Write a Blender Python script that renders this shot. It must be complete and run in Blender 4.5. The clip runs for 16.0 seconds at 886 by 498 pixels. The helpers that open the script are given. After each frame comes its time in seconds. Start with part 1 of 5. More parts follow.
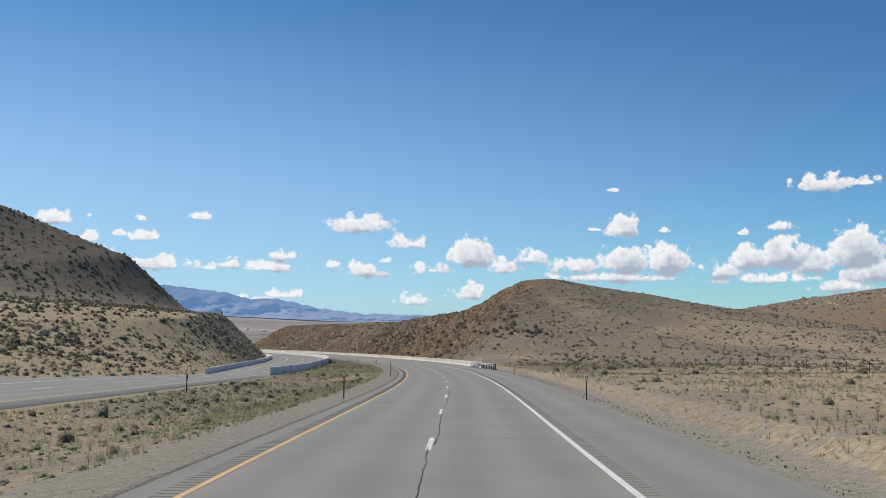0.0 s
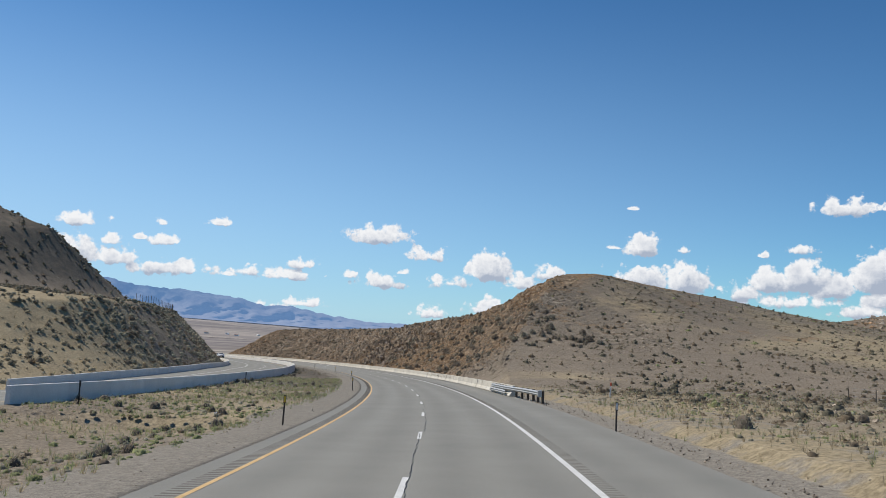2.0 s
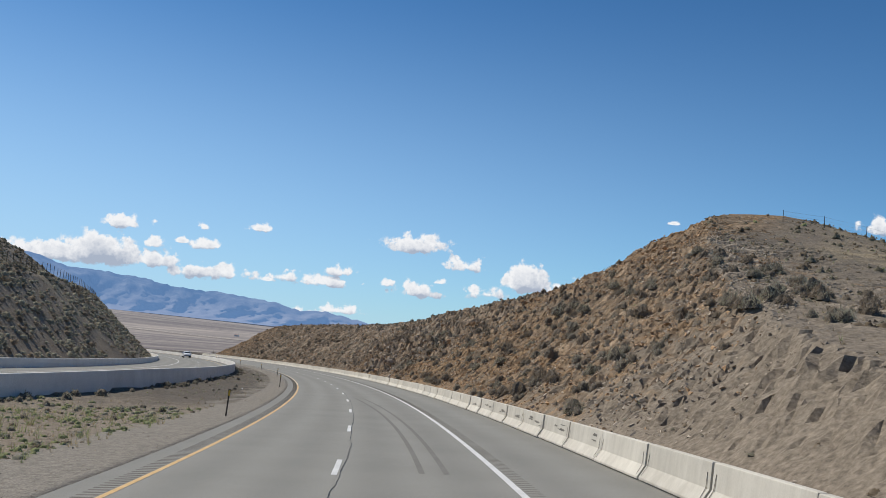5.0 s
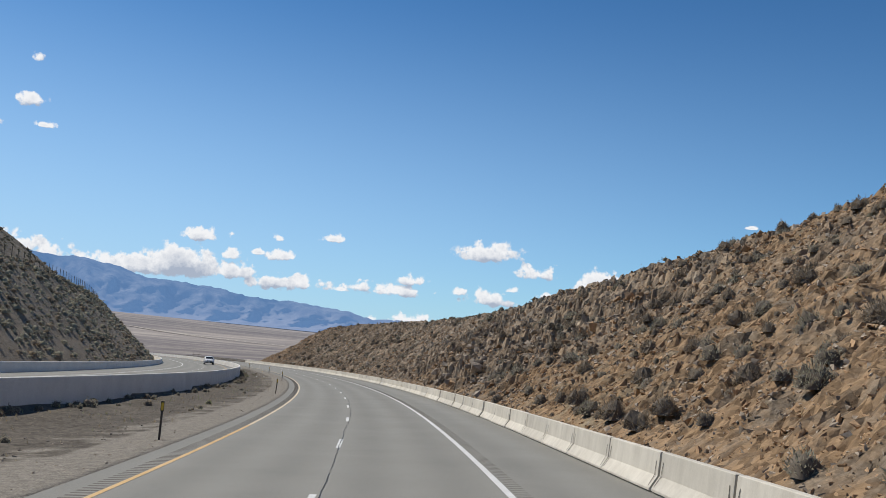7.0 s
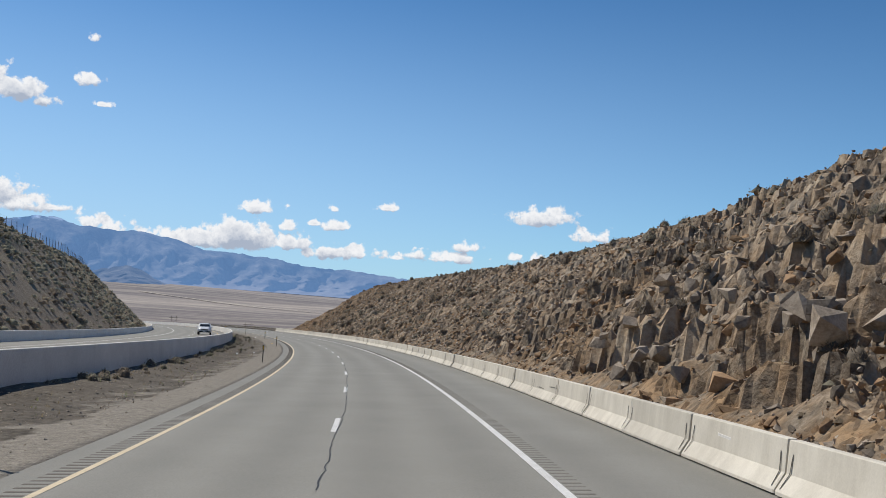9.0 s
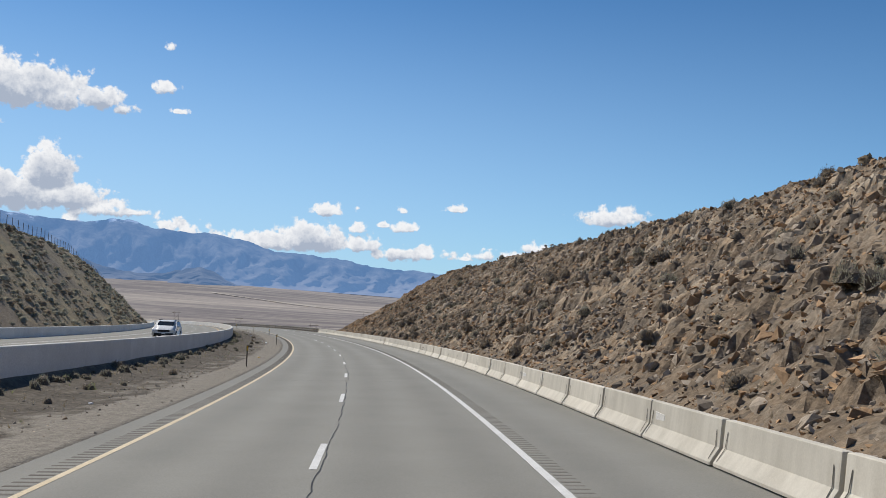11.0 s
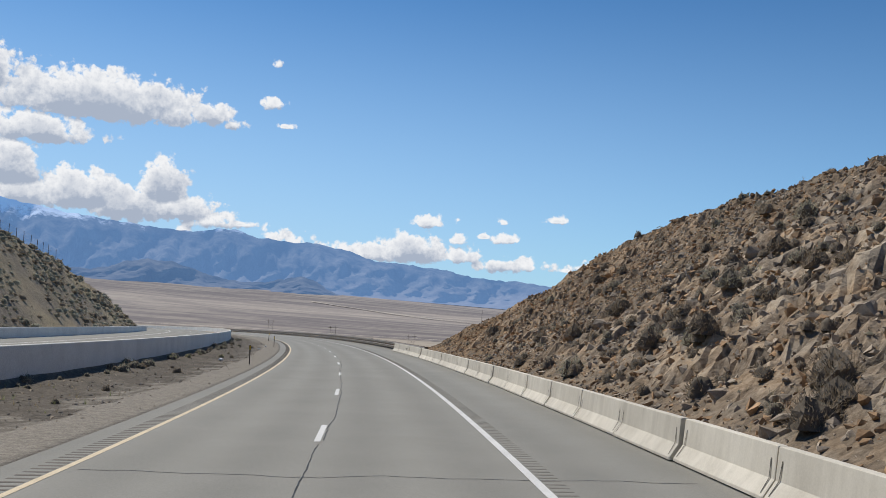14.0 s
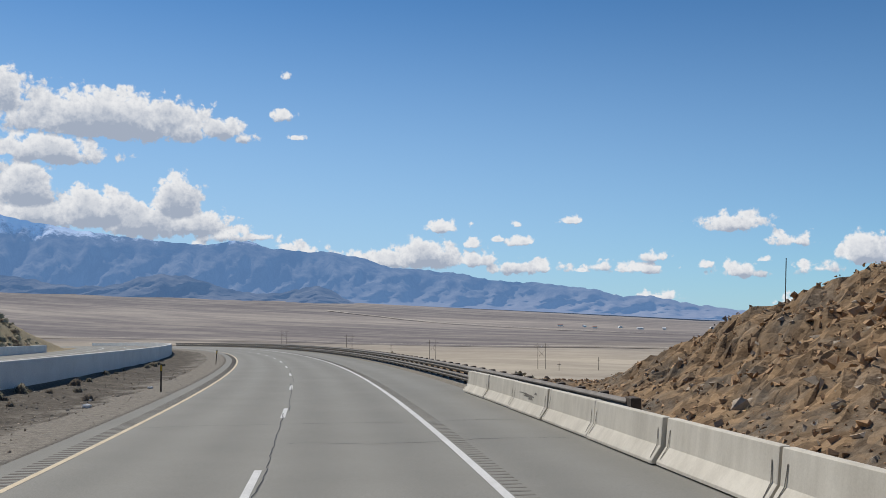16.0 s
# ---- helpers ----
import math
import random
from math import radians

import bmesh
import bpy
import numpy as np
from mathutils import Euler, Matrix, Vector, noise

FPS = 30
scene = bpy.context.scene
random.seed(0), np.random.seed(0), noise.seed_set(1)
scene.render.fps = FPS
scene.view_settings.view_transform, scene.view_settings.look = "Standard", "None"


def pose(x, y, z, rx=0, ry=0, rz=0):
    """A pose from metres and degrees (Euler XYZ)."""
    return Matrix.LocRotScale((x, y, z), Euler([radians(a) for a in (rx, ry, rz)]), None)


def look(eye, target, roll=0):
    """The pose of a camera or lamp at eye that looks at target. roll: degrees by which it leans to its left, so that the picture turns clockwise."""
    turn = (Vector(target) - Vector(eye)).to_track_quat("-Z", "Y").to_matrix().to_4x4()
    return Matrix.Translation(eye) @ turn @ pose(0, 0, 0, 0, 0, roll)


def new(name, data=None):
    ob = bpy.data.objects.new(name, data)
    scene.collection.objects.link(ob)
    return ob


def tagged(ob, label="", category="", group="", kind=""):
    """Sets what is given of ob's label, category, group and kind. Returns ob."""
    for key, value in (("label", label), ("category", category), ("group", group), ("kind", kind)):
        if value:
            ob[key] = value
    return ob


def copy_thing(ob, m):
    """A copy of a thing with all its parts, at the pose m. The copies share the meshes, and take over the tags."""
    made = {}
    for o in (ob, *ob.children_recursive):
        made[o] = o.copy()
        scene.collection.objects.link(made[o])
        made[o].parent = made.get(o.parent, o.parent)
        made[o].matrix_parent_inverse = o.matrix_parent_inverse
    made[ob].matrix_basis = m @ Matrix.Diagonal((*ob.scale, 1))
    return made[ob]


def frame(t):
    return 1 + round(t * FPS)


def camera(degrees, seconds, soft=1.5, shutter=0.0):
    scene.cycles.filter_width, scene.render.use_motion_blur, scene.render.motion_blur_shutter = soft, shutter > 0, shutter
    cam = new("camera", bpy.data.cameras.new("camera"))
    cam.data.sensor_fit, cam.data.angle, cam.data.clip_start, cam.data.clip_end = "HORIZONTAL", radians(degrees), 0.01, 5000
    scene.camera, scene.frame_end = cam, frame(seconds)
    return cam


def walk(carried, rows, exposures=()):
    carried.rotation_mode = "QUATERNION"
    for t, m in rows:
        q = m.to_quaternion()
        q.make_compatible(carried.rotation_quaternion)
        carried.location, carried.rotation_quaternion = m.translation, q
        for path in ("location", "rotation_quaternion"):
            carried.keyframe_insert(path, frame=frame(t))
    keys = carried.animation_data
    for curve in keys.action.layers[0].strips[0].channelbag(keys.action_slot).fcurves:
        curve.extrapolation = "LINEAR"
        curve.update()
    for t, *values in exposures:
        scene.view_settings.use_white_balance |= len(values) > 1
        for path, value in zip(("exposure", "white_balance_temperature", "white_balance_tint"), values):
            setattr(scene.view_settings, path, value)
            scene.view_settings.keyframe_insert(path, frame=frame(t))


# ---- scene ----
cam = camera(54.0, 16.0, soft=0.8)
# seconds, x, y, z, pitch, lean, yaw
PATH = [
    (0.0, 0.55, -0.00, 2.27, 3.80, -0.70, 0.00),
    (0.5, 0.80, 13.85, 1.53, 4.14, -1.19, 0.34),
    (1.0, 1.19, 27.69, 0.79, 4.28, -1.78, 0.56),
    (1.5, 1.61, 41.54, 0.06, 4.29, -2.08, 0.77),
    (2.0, 1.85, 55.41, -0.67, 4.64, -2.56, 1.06),
    (2.5, 1.90, 69.28, -1.40, 4.94, -3.25, 1.34),
    (3.0, 1.75, 83.15, -2.12, 5.06, -3.50, 1.51),
    (5.5, -2.91, 152.35, -5.70, 5.27, -4.16, 4.74),
    (6.0, -4.66, 166.12, -6.39, 5.41, -4.12, 6.30),
    (6.5, -6.71, 179.85, -7.06, 5.49, -4.02, 7.23),
    (7.0, -9.02, 193.53, -7.73, 5.43, -3.82, 8.18),
    (7.5, -11.77, 207.14, -8.40, 5.09, -3.72, 9.41),
    (8.0, -14.77, 220.69, -9.05, 4.19, -3.61, 10.13),
    (8.5, -18.04, 234.18, -9.70, 3.20, -3.01, 10.96),
    (11.0, -37.74, 300.68, -12.75, 2.91, -2.34, 16.42),
    (11.5, -42.46, 313.73, -13.33, 2.96, -2.66, 17.74),
    (12.0, -47.44, 326.68, -13.90, 3.16, -2.81, 18.58),
    (12.5, -52.68, 339.53, -14.45, 3.22, -2.78, 19.94),
    (13.0, -58.14, 352.29, -15.00, 3.22, -2.84, 20.94),
    (13.5, -63.86, 364.93, -15.54, 3.33, -2.74, 22.24),
    (14.0, -69.82, 377.47, -16.07, 3.38, -2.83, 23.01),
    (14.5, -76.03, 389.88, -16.60, 3.45, -2.68, 23.76),
    (15.0, -82.50, 402.16, -17.11, 3.46, -2.49, 24.33),
    (15.5, -89.20, 414.32, -17.62, 3.51, -1.90, 24.69),
    (16.0, -96.11, 426.35, -18.11, 3.65, -0.54, 24.10),
]
walk(cam, [(t, pose(x, y, z, 90 + p, r, w)) for t, x, y, z, p, r, w in PATH], [(0.0, 0.0), (13.5, 0.0), (15.0, -0.08), (16.0, -0.14)])

# ---- light: sun ahead and to the left, clear sky with fair-weather cumulus ----
SUN_AZ, SUN_EL = radians(66), radians(52)
sun_way = Vector((-math.sin(SUN_AZ) * math.cos(SUN_EL), math.cos(SUN_AZ) * math.cos(SUN_EL), math.sin(SUN_EL)))
sun_data = bpy.data.lights.new("sun", "SUN")
sun_data.energy, sun_data.angle, sun_data.color = 4.2, radians(0.53), (1.0, 0.945, 0.85)
sun = new("sun", sun_data)
sun.matrix_world = look((0, 0, 300), Vector((0, 0, 300)) - sun_way)

# clouds: bearing (left of +y), height, half width, half height, in degrees
BANKS_CLOUDS = [
    (45.2, 11.37, 8.96, 2.14), (37.3, 10.68, 1.25, 0.71), (38.7, 11.14, 2.5, 1.12), (34.6, 12.14, 1.08, 0.62), (33.9, 10.73, 0.75, 0.27), (34.6, 14.63, 0.42, 0.54),
    (48.7, 9.15, 4.37, 1.43), (50.0, 6.94, 2.5, 2.14), (49.4, 5.29, 3.96, 1.43), (55.7, 8.57, 6.67, 3.57), (54.7, 5.15, 5.0, 1.79), (53.3, 12.34, 5.0, 2.23)]
RANGE_ROW_CLOUDS = [
    (46.0, 5.64, 3.38, 1.88), (43.4, 5.13, 3.38, 1.75), (41.2, 6.57, 1.92, 2.13), (40.3, 5.07, 3.48, 1.37), (38.2, 4.45, 2.59, 0.99), (36.4, 4.29, 1.4, 0.38),
    (40.1, 3.61, 0.9, 0.5), (34.2, 3.57, 1.46, 0.87), (33.0, 3.23, 2.03, 0.87), (30.2, 2.98, 2.36, 0.63), (27.6, 2.94, 3.15, 0.99), (25.2, 3.34, 3.15, 1.5),
    (22.2, 4.0, 0.78, 0.5), (22.0, 3.0, 2.36, 0.87), (19.4, 2.61, 2.59, 0.87), (17.4, 2.54, 2.03, 0.63), (14.0, 2.63, 1.46, 0.56), (15.0, 2.33, 0.84, 0.25),
    (10.4, 3.24, 1.46, 0.56), (11.5, 2.48, 2.36, 0.56)]
FAIR_CLOUDS = [
    (24.3, 5.1, 1.93, 0.59), (19.2, 5.35, 0.59, 0.43), (20.5, 4.31, 0.46, 0.22), (18.9, 4.2, 1.29, 0.48), (15.7, 5.57, 1.14, 0.37), (5.6, 5.36, 2.48, 1.02),
    (2.0, 4.24, 1.93, 0.74), (7.3, 2.69, 0.64, 0.43), (5.3, 2.4, 1.93, 0.74), (3.8, 3.02, 0.68, 0.32), (0.8, 2.57, 1.56, 0.74), (-1.8, 3.55, 1.74, 1.5),
    (11.8, 0.38, 1.84, 0.48), (-11.0, 7.68, 0.46, 0.16), (-11.8, 5.35, 1.38, 1.18), (-14.2, 5.1, 0.55, 0.32), (-9.8, 5.16, 0.68, 0.22), (10.4, 0.72, 1.84, 0.48)]
HEAPS_CLOUDS = [
    (-5.6, 3.35, 1.5, 0.71), (-3.9, 2.69, 1.42, 0.8), (-8.7, 2.84, 2.17, 0.89), (-11.9, 3.17, 2.33, 1.34), (-14.4, 3.19, 1.92, 1.43), (-11.2, 2.14, 5.42, 0.62),
    (-17.8, 2.57, 1.83, 0.89), (-19.5, 3.28, 1.83, 1.21), (-21.4, 3.56, 2.33, 1.43), (-23.0, 3.01, 1.92, 1.16), (-20.8, 2.07, 5.0, 0.71), (-25.5, 3.77, 2.0, 1.87),
    (-26.5, 2.54, 2.75, 1.34), (-23.7, 7.79, 2.25, 0.89), (-26.0, 7.77, 1.33, 0.45), (-21.3, 5.29, 1.25, 0.54), (-19.0, 4.86, 0.42, 0.27), (-24.9, 1.69, 2.75, 0.8),
    (-1.9, 0.99, 1.58, 0.8), (2.0, 0.46, 1.67, 0.62), (-30.4, 3.56, 4.58, 2.46)]
CLOUDS = BANKS_CLOUDS + RANGE_ROW_CLOUDS + FAIR_CLOUDS + HEAPS_CLOUDS


def set_node(n, values):
    for key, value in values.items():
        if key == "operation":
            n.operation = value
        elif key == "use_clamp":
            n.use_clamp = value
        elif key == "data_type":
            n.data_type = value
        elif key == "blend_type":
            n.blend_type = value
        elif key == "noise_dimensions":
            n.noise_dimensions = value
        elif key == "interpolation_type":
            n.interpolation_type = value
        elif key == "attribute_name":
            n.attribute_name = value


world = bpy.data.worlds.new("sky")
scene.world = world
world.use_nodes = True
wt = world.node_tree
wt.nodes.clear()


def wnode(kind, *links, **values):
    n = wt.nodes.new(kind)
    set_node(n, values)
    for slot, value in links:
        if hasattr(value, "is_output"):
            wt.links.new(value, n.inputs[slot])
        else:
            n.inputs[slot].default_value = value
    return n


def wmath(op, a, b=0.0, c=0.0, clamp=False):
    return wnode("ShaderNodeMath", (0, a), (1, b), (2, c), operation=op, use_clamp=clamp).outputs[0]


sky = wnode("ShaderNodeTexSky")
sky.sky_type, sky.sun_disc, sky.sun_elevation, sky.sun_rotation = "NISHITA", False, SUN_EL, -SUN_AZ
sky.altitude, sky.air_density, sky.dust_density, sky.ozone_density = 1800, 1.0, 0.0, 3.0
way = wnode("ShaderNodeTexCoord").outputs["Generated"]
axes = wnode("ShaderNodeSeparateXYZ", (0, way)).outputs
bearing = wmath("MULTIPLY", wmath("ARCTAN2", wmath("MULTIPLY", axes[0], -1.0), axes[1]), 180 / math.pi)
height = wmath("MULTIPLY", wmath("ARCSINE", axes[2]), 180 / math.pi)
flat = wnode("ShaderNodeCombineXYZ", (0, bearing), (1, height)).outputs[0]
billow = wnode("ShaderNodeTexNoise", ("Vector", flat), ("Scale", 0.8), ("Detail", 6.0), ("Roughness", 0.55), noise_dimensions="2D").outputs[0]
warped = wnode("ShaderNodeVectorMath", (0, flat), (1, wnode("ShaderNodeVectorMath", (0, wnode("ShaderNodeTexNoise", ("Vector", flat), ("Scale", 2.0), ("Detail", 3.0), noise_dimensions="2D").outputs["Color"]), ("Scale", 0.5), operation="SCALE").outputs[0]), operation="ADD").outputs[0]


def heads(scale):
    """Rounded cloud heads."""
    return wmath("SUBTRACT", 0.42, wnode("ShaderNodeTexVoronoi", ("Vector", warped), ("Scale", scale)).outputs["Distance"])


puff = wmath("ADD", wmath("MULTIPLY", wmath("SUBTRACT", billow, 0.5), 1.9), wmath("ADD", wmath("MULTIPLY", heads(1.5), 0.75), wmath("MULTIPLY", heads(4.2), 0.25)))


def cloud_depth(place_):
    """How deep a direction lies inside the nearest cloud; their bases are flat."""
    best = None
    for a, e, w, h in CLOUDS:
        d = wnode("ShaderNodeVectorMath", (0, place_), (1, (a, e - 0.25 * h, 0)), operation="SUBTRACT").outputs[0]
        d1 = wnode("ShaderNodeVectorMath", (0, d), (1, (1 / w, 0.85 / h, 0)), operation="MULTIPLY").outputs[0]
        d2 = wnode("ShaderNodeVectorMath", (0, d), (1, (-1 / w, -1.9 / h, 0)), operation="MULTIPLY").outputs[0]
        d = wnode("ShaderNodeVectorMath", (0, d1), (1, d2), operation="MAXIMUM").outputs[0]
        d = wnode("ShaderNodeVectorMath", (0, d), operation="LENGTH").outputs["Value"]
        k = min(max(h / 0.75, 1.0), 2.4)
        d = wmath("MULTIPLY_ADD", d, -k, 0.92 * k)
        best = d if best is None else wmath("MAXIMUM", best, d)
    return wmath("ADD", best, puff)


raised = wnode("ShaderNodeVectorMath", (0, flat), (1, (0.12, 0.28, 0)), operation="ADD").outputs[0]
inside = cloud_depth(flat)
above = cloud_depth(raised)
mask = wnode("ShaderNodeMapRange", (0, inside), (1, 0.0), (2, 0.42), (3, 0.0), (4, 1.0), interpolation_type="SMOOTHSTEP").outputs[0]
fine = wnode("ShaderNodeTexNoise", ("Vector", flat), ("Scale", 3.2), ("Detail", 5.0), ("Roughness", 0.6), noise_dimensions="2D").outputs[0]
lit = wnode("ShaderNodeMapRange", (0, wmath("ADD", wmath("SUBTRACT", inside, above), wmath("MULTIPLY", wmath("SUBTRACT", fine, 0.5), 0.9))),
            (1, -0.45), (2, 0.3), (3, 0.0), (4, 1.0)).outputs[0]
deep = wmath("MULTIPLY", wmath("SUBTRACT", wmath("MULTIPLY", inside, 0.62), 0.35, clamp=True), 0.95)
lit = wmath("SUBTRACT", lit, deep, clamp=True)
tone = wnode("ShaderNodeMix", ("Factor", lit), (6, (0.40, 0.46, 0.57, 1)), (7, (0.89, 0.90, 0.92, 1)), data_type="RGBA").outputs[2]
clear = wnode("ShaderNodeVectorMath", (0, sky.outputs[0]), ("Scale", 0.092), operation="SCALE").outputs[0]
clear = wnode("ShaderNodeGamma", (0, clear), (1, 1.12)).outputs[0]
clear = wnode("ShaderNodeVectorMath", (0, clear), (1, (0.545, 0.985, 1.18)), operation="MULTIPLY").outputs[0]
low_air = wnode("ShaderNodeMapRange", (0, height), (1, -5.0), (2, 25.0), (3, 1.0), (4, 0.0), interpolation_type="SMOOTHSTEP").outputs[0]
toward_sun = wnode("ShaderNodeVectorMath", (0, way), (1, (-math.sin(SUN_AZ), math.cos(SUN_AZ), 0.0)), operation="DOT_PRODUCT").outputs["Value"]
low_air = wmath("MULTIPLY", low_air, wmath("MULTIPLY_ADD", toward_sun, 0.84, 0.22), clamp=True)
clear = wnode("ShaderNodeMix", ("Factor", low_air), (6, clear), (7, (0.445, 0.645, 0.87, 1)), data_type="RGBA").outputs[2]
mixed = wnode("ShaderNodeMix", ("Factor", mask), (6, clear), (7, tone), data_type="RGBA").outputs[2]
ground_glow = wnode("ShaderNodeBackground", (0, mixed), (1, 1.0))
wnode("ShaderNodeOutputWorld", (0, ground_glow.outputs[0]))

# ---- materials ----


def material(name, build):
    m = bpy.data.materials.new(name)
    m.use_nodes = True
    t = m.node_tree
    shader = t.nodes["Principled BSDF"]

    def add(kind, *links, **values):
        n = t.nodes.new(kind)
        set_node(n, values)
        for slot, value in links:
            if hasattr(value, "is_output"):
                t.links.new(value, n.inputs[slot])
            else:
                n.inputs[slot].default_value = value
        return n

    def put(slot, value):
        if hasattr(value, "is_output"):
            t.links.new(value, shader.inputs[slot])
        else:
            shader.inputs[slot].default_value = value

    def noise_of(scale, detail=4.0, rough=0.6, coords=None, stretch=None):
        v = coords if coords is not None else add("ShaderNodeNewGeometry").outputs["Position"]
        if stretch:
            v = add("ShaderNodeVectorMath", (0, v), (1, stretch), operation="MULTIPLY").outputs[0]
        return add("ShaderNodeTexNoise", ("Vector", v), ("Scale", scale), ("Detail", detail), ("Roughness", rough)).outputs[0]

    def ramp(value, *stops):
        n = add("ShaderNodeValToRGB", (0, value))
        r = n.color_ramp
        while len(r.elements) < len(stops):
            r.elements.new(0.5)
        for e, (at, colour) in zip(r.elements, stops):
            e.position, e.color = at, (*colour, 1)
        return n.outputs[0]

    def mix(fac, a, b, blend="MIX"):
        a = (*a, 1) if isinstance(a, tuple) else a
        b = (*b, 1) if isinstance(b, tuple) else b
        return add("ShaderNodeMix", ("Factor", fac), (6, a), (7, b), data_type="RGBA", blend_type=blend).outputs[2]

    def bump(value, strength, distance):
        put("Normal", add("ShaderNodeBump", ("Height", value), ("Strength", strength), ("Distance", distance)).outputs[0])

    put("Roughness", 0.9)
    put("Specular IOR Level", 0.25)
    build(add, put, noise_of, ramp, mix, bump)
    return m


def two_tone(name, dark, light, scale, small, rough=0.9, relief=0.3, depth=0.02, spec=0.25, metal=0.0, vary=0.0, stretch=None):
    """A surface in two tones at two scales; vary: how much one object or island differs from the next."""
    def build(add, put, noise_of, ramp, mix, bump):
        coarse = noise_of(scale, 5.0, 0.6, stretch=stretch)
        grain = noise_of(small, 4.0, 0.7)
        c = ramp(coarse, (0.3, dark), (0.7, light))
        c = mix(0.35, c, ramp(grain, (0.3, tuple(v * 0.55 for v in dark)), (0.7, tuple(min(1, v * 1.3) for v in light))))
        if vary:
            r = add("ShaderNodeMath", (0, add("ShaderNodeObjectInfo").outputs["Random"]), (1, add("ShaderNodeNewGeometry").outputs["Random Per Island"]), operation="ADD").outputs[0]
            v = add("ShaderNodeMapRange", (0, r), (1, 0.0), (2, 2.0), (3, 1 - vary), (4, 1 + vary)).outputs[0]
            hsv = add("ShaderNodeHueSaturation", ("Value", v), ("Color", c))
            c = hsv.outputs[0]
        put("Base Color", c)
        put("Roughness", rough)
        put("Specular IOR Level", spec)
        put("Metallic", metal)
        bump(grain, relief, depth)
    return material(name, build)


def asphalt_build(add, put, noise_of, ramp, mix, bump):
    pos = add("ShaderNodeNewGeometry").outputs["Position"]
    patches = noise_of(0.35, 5.0, 0.6)
    grain = noise_of(38.0, 3.0, 0.75)
    stone = add("ShaderNodeTexVoronoi", ("Vector", pos), ("Scale", 55.0)).outputs["Distance"]
    c = ramp(patches, (0.3, (0.198, 0.192, 0.164)), (0.7, (0.24, 0.231, 0.198)))
    c = mix(0.3, c, ramp(grain, (0.3, (0.12, 0.113, 0.098)), (0.7, (0.36, 0.34, 0.305))))
    # worn wheel tracks and oil between them, along each lane
    across = add("ShaderNodeAttribute", attribute_name="across").outputs["Fac"]
    wave = add("ShaderNodeMath", (0, add("ShaderNodeMath", (0, across), (1, 2 * math.pi / 1.83), operation="MULTIPLY").outputs[0]), operation="COSINE").outputs[0]
    track = add("ShaderNodeMapRange", (0, wave), (1, -1.0), (2, 1.0), (3, 0.93), (4, 1.06)).outputs[0]
    c = add("ShaderNodeHueSaturation", ("Value", track), ("Color", c)).outputs[0]
    put("Base Color", c)
    put("Roughness", 0.82)
    put("Specular IOR Level", 0.3)
    bump(add("ShaderNodeMath", (0, stone), (1, grain), operation="ADD").outputs[0], 0.25, 0.006)


M_ASPHALT = material("weathered asphalt", asphalt_build)


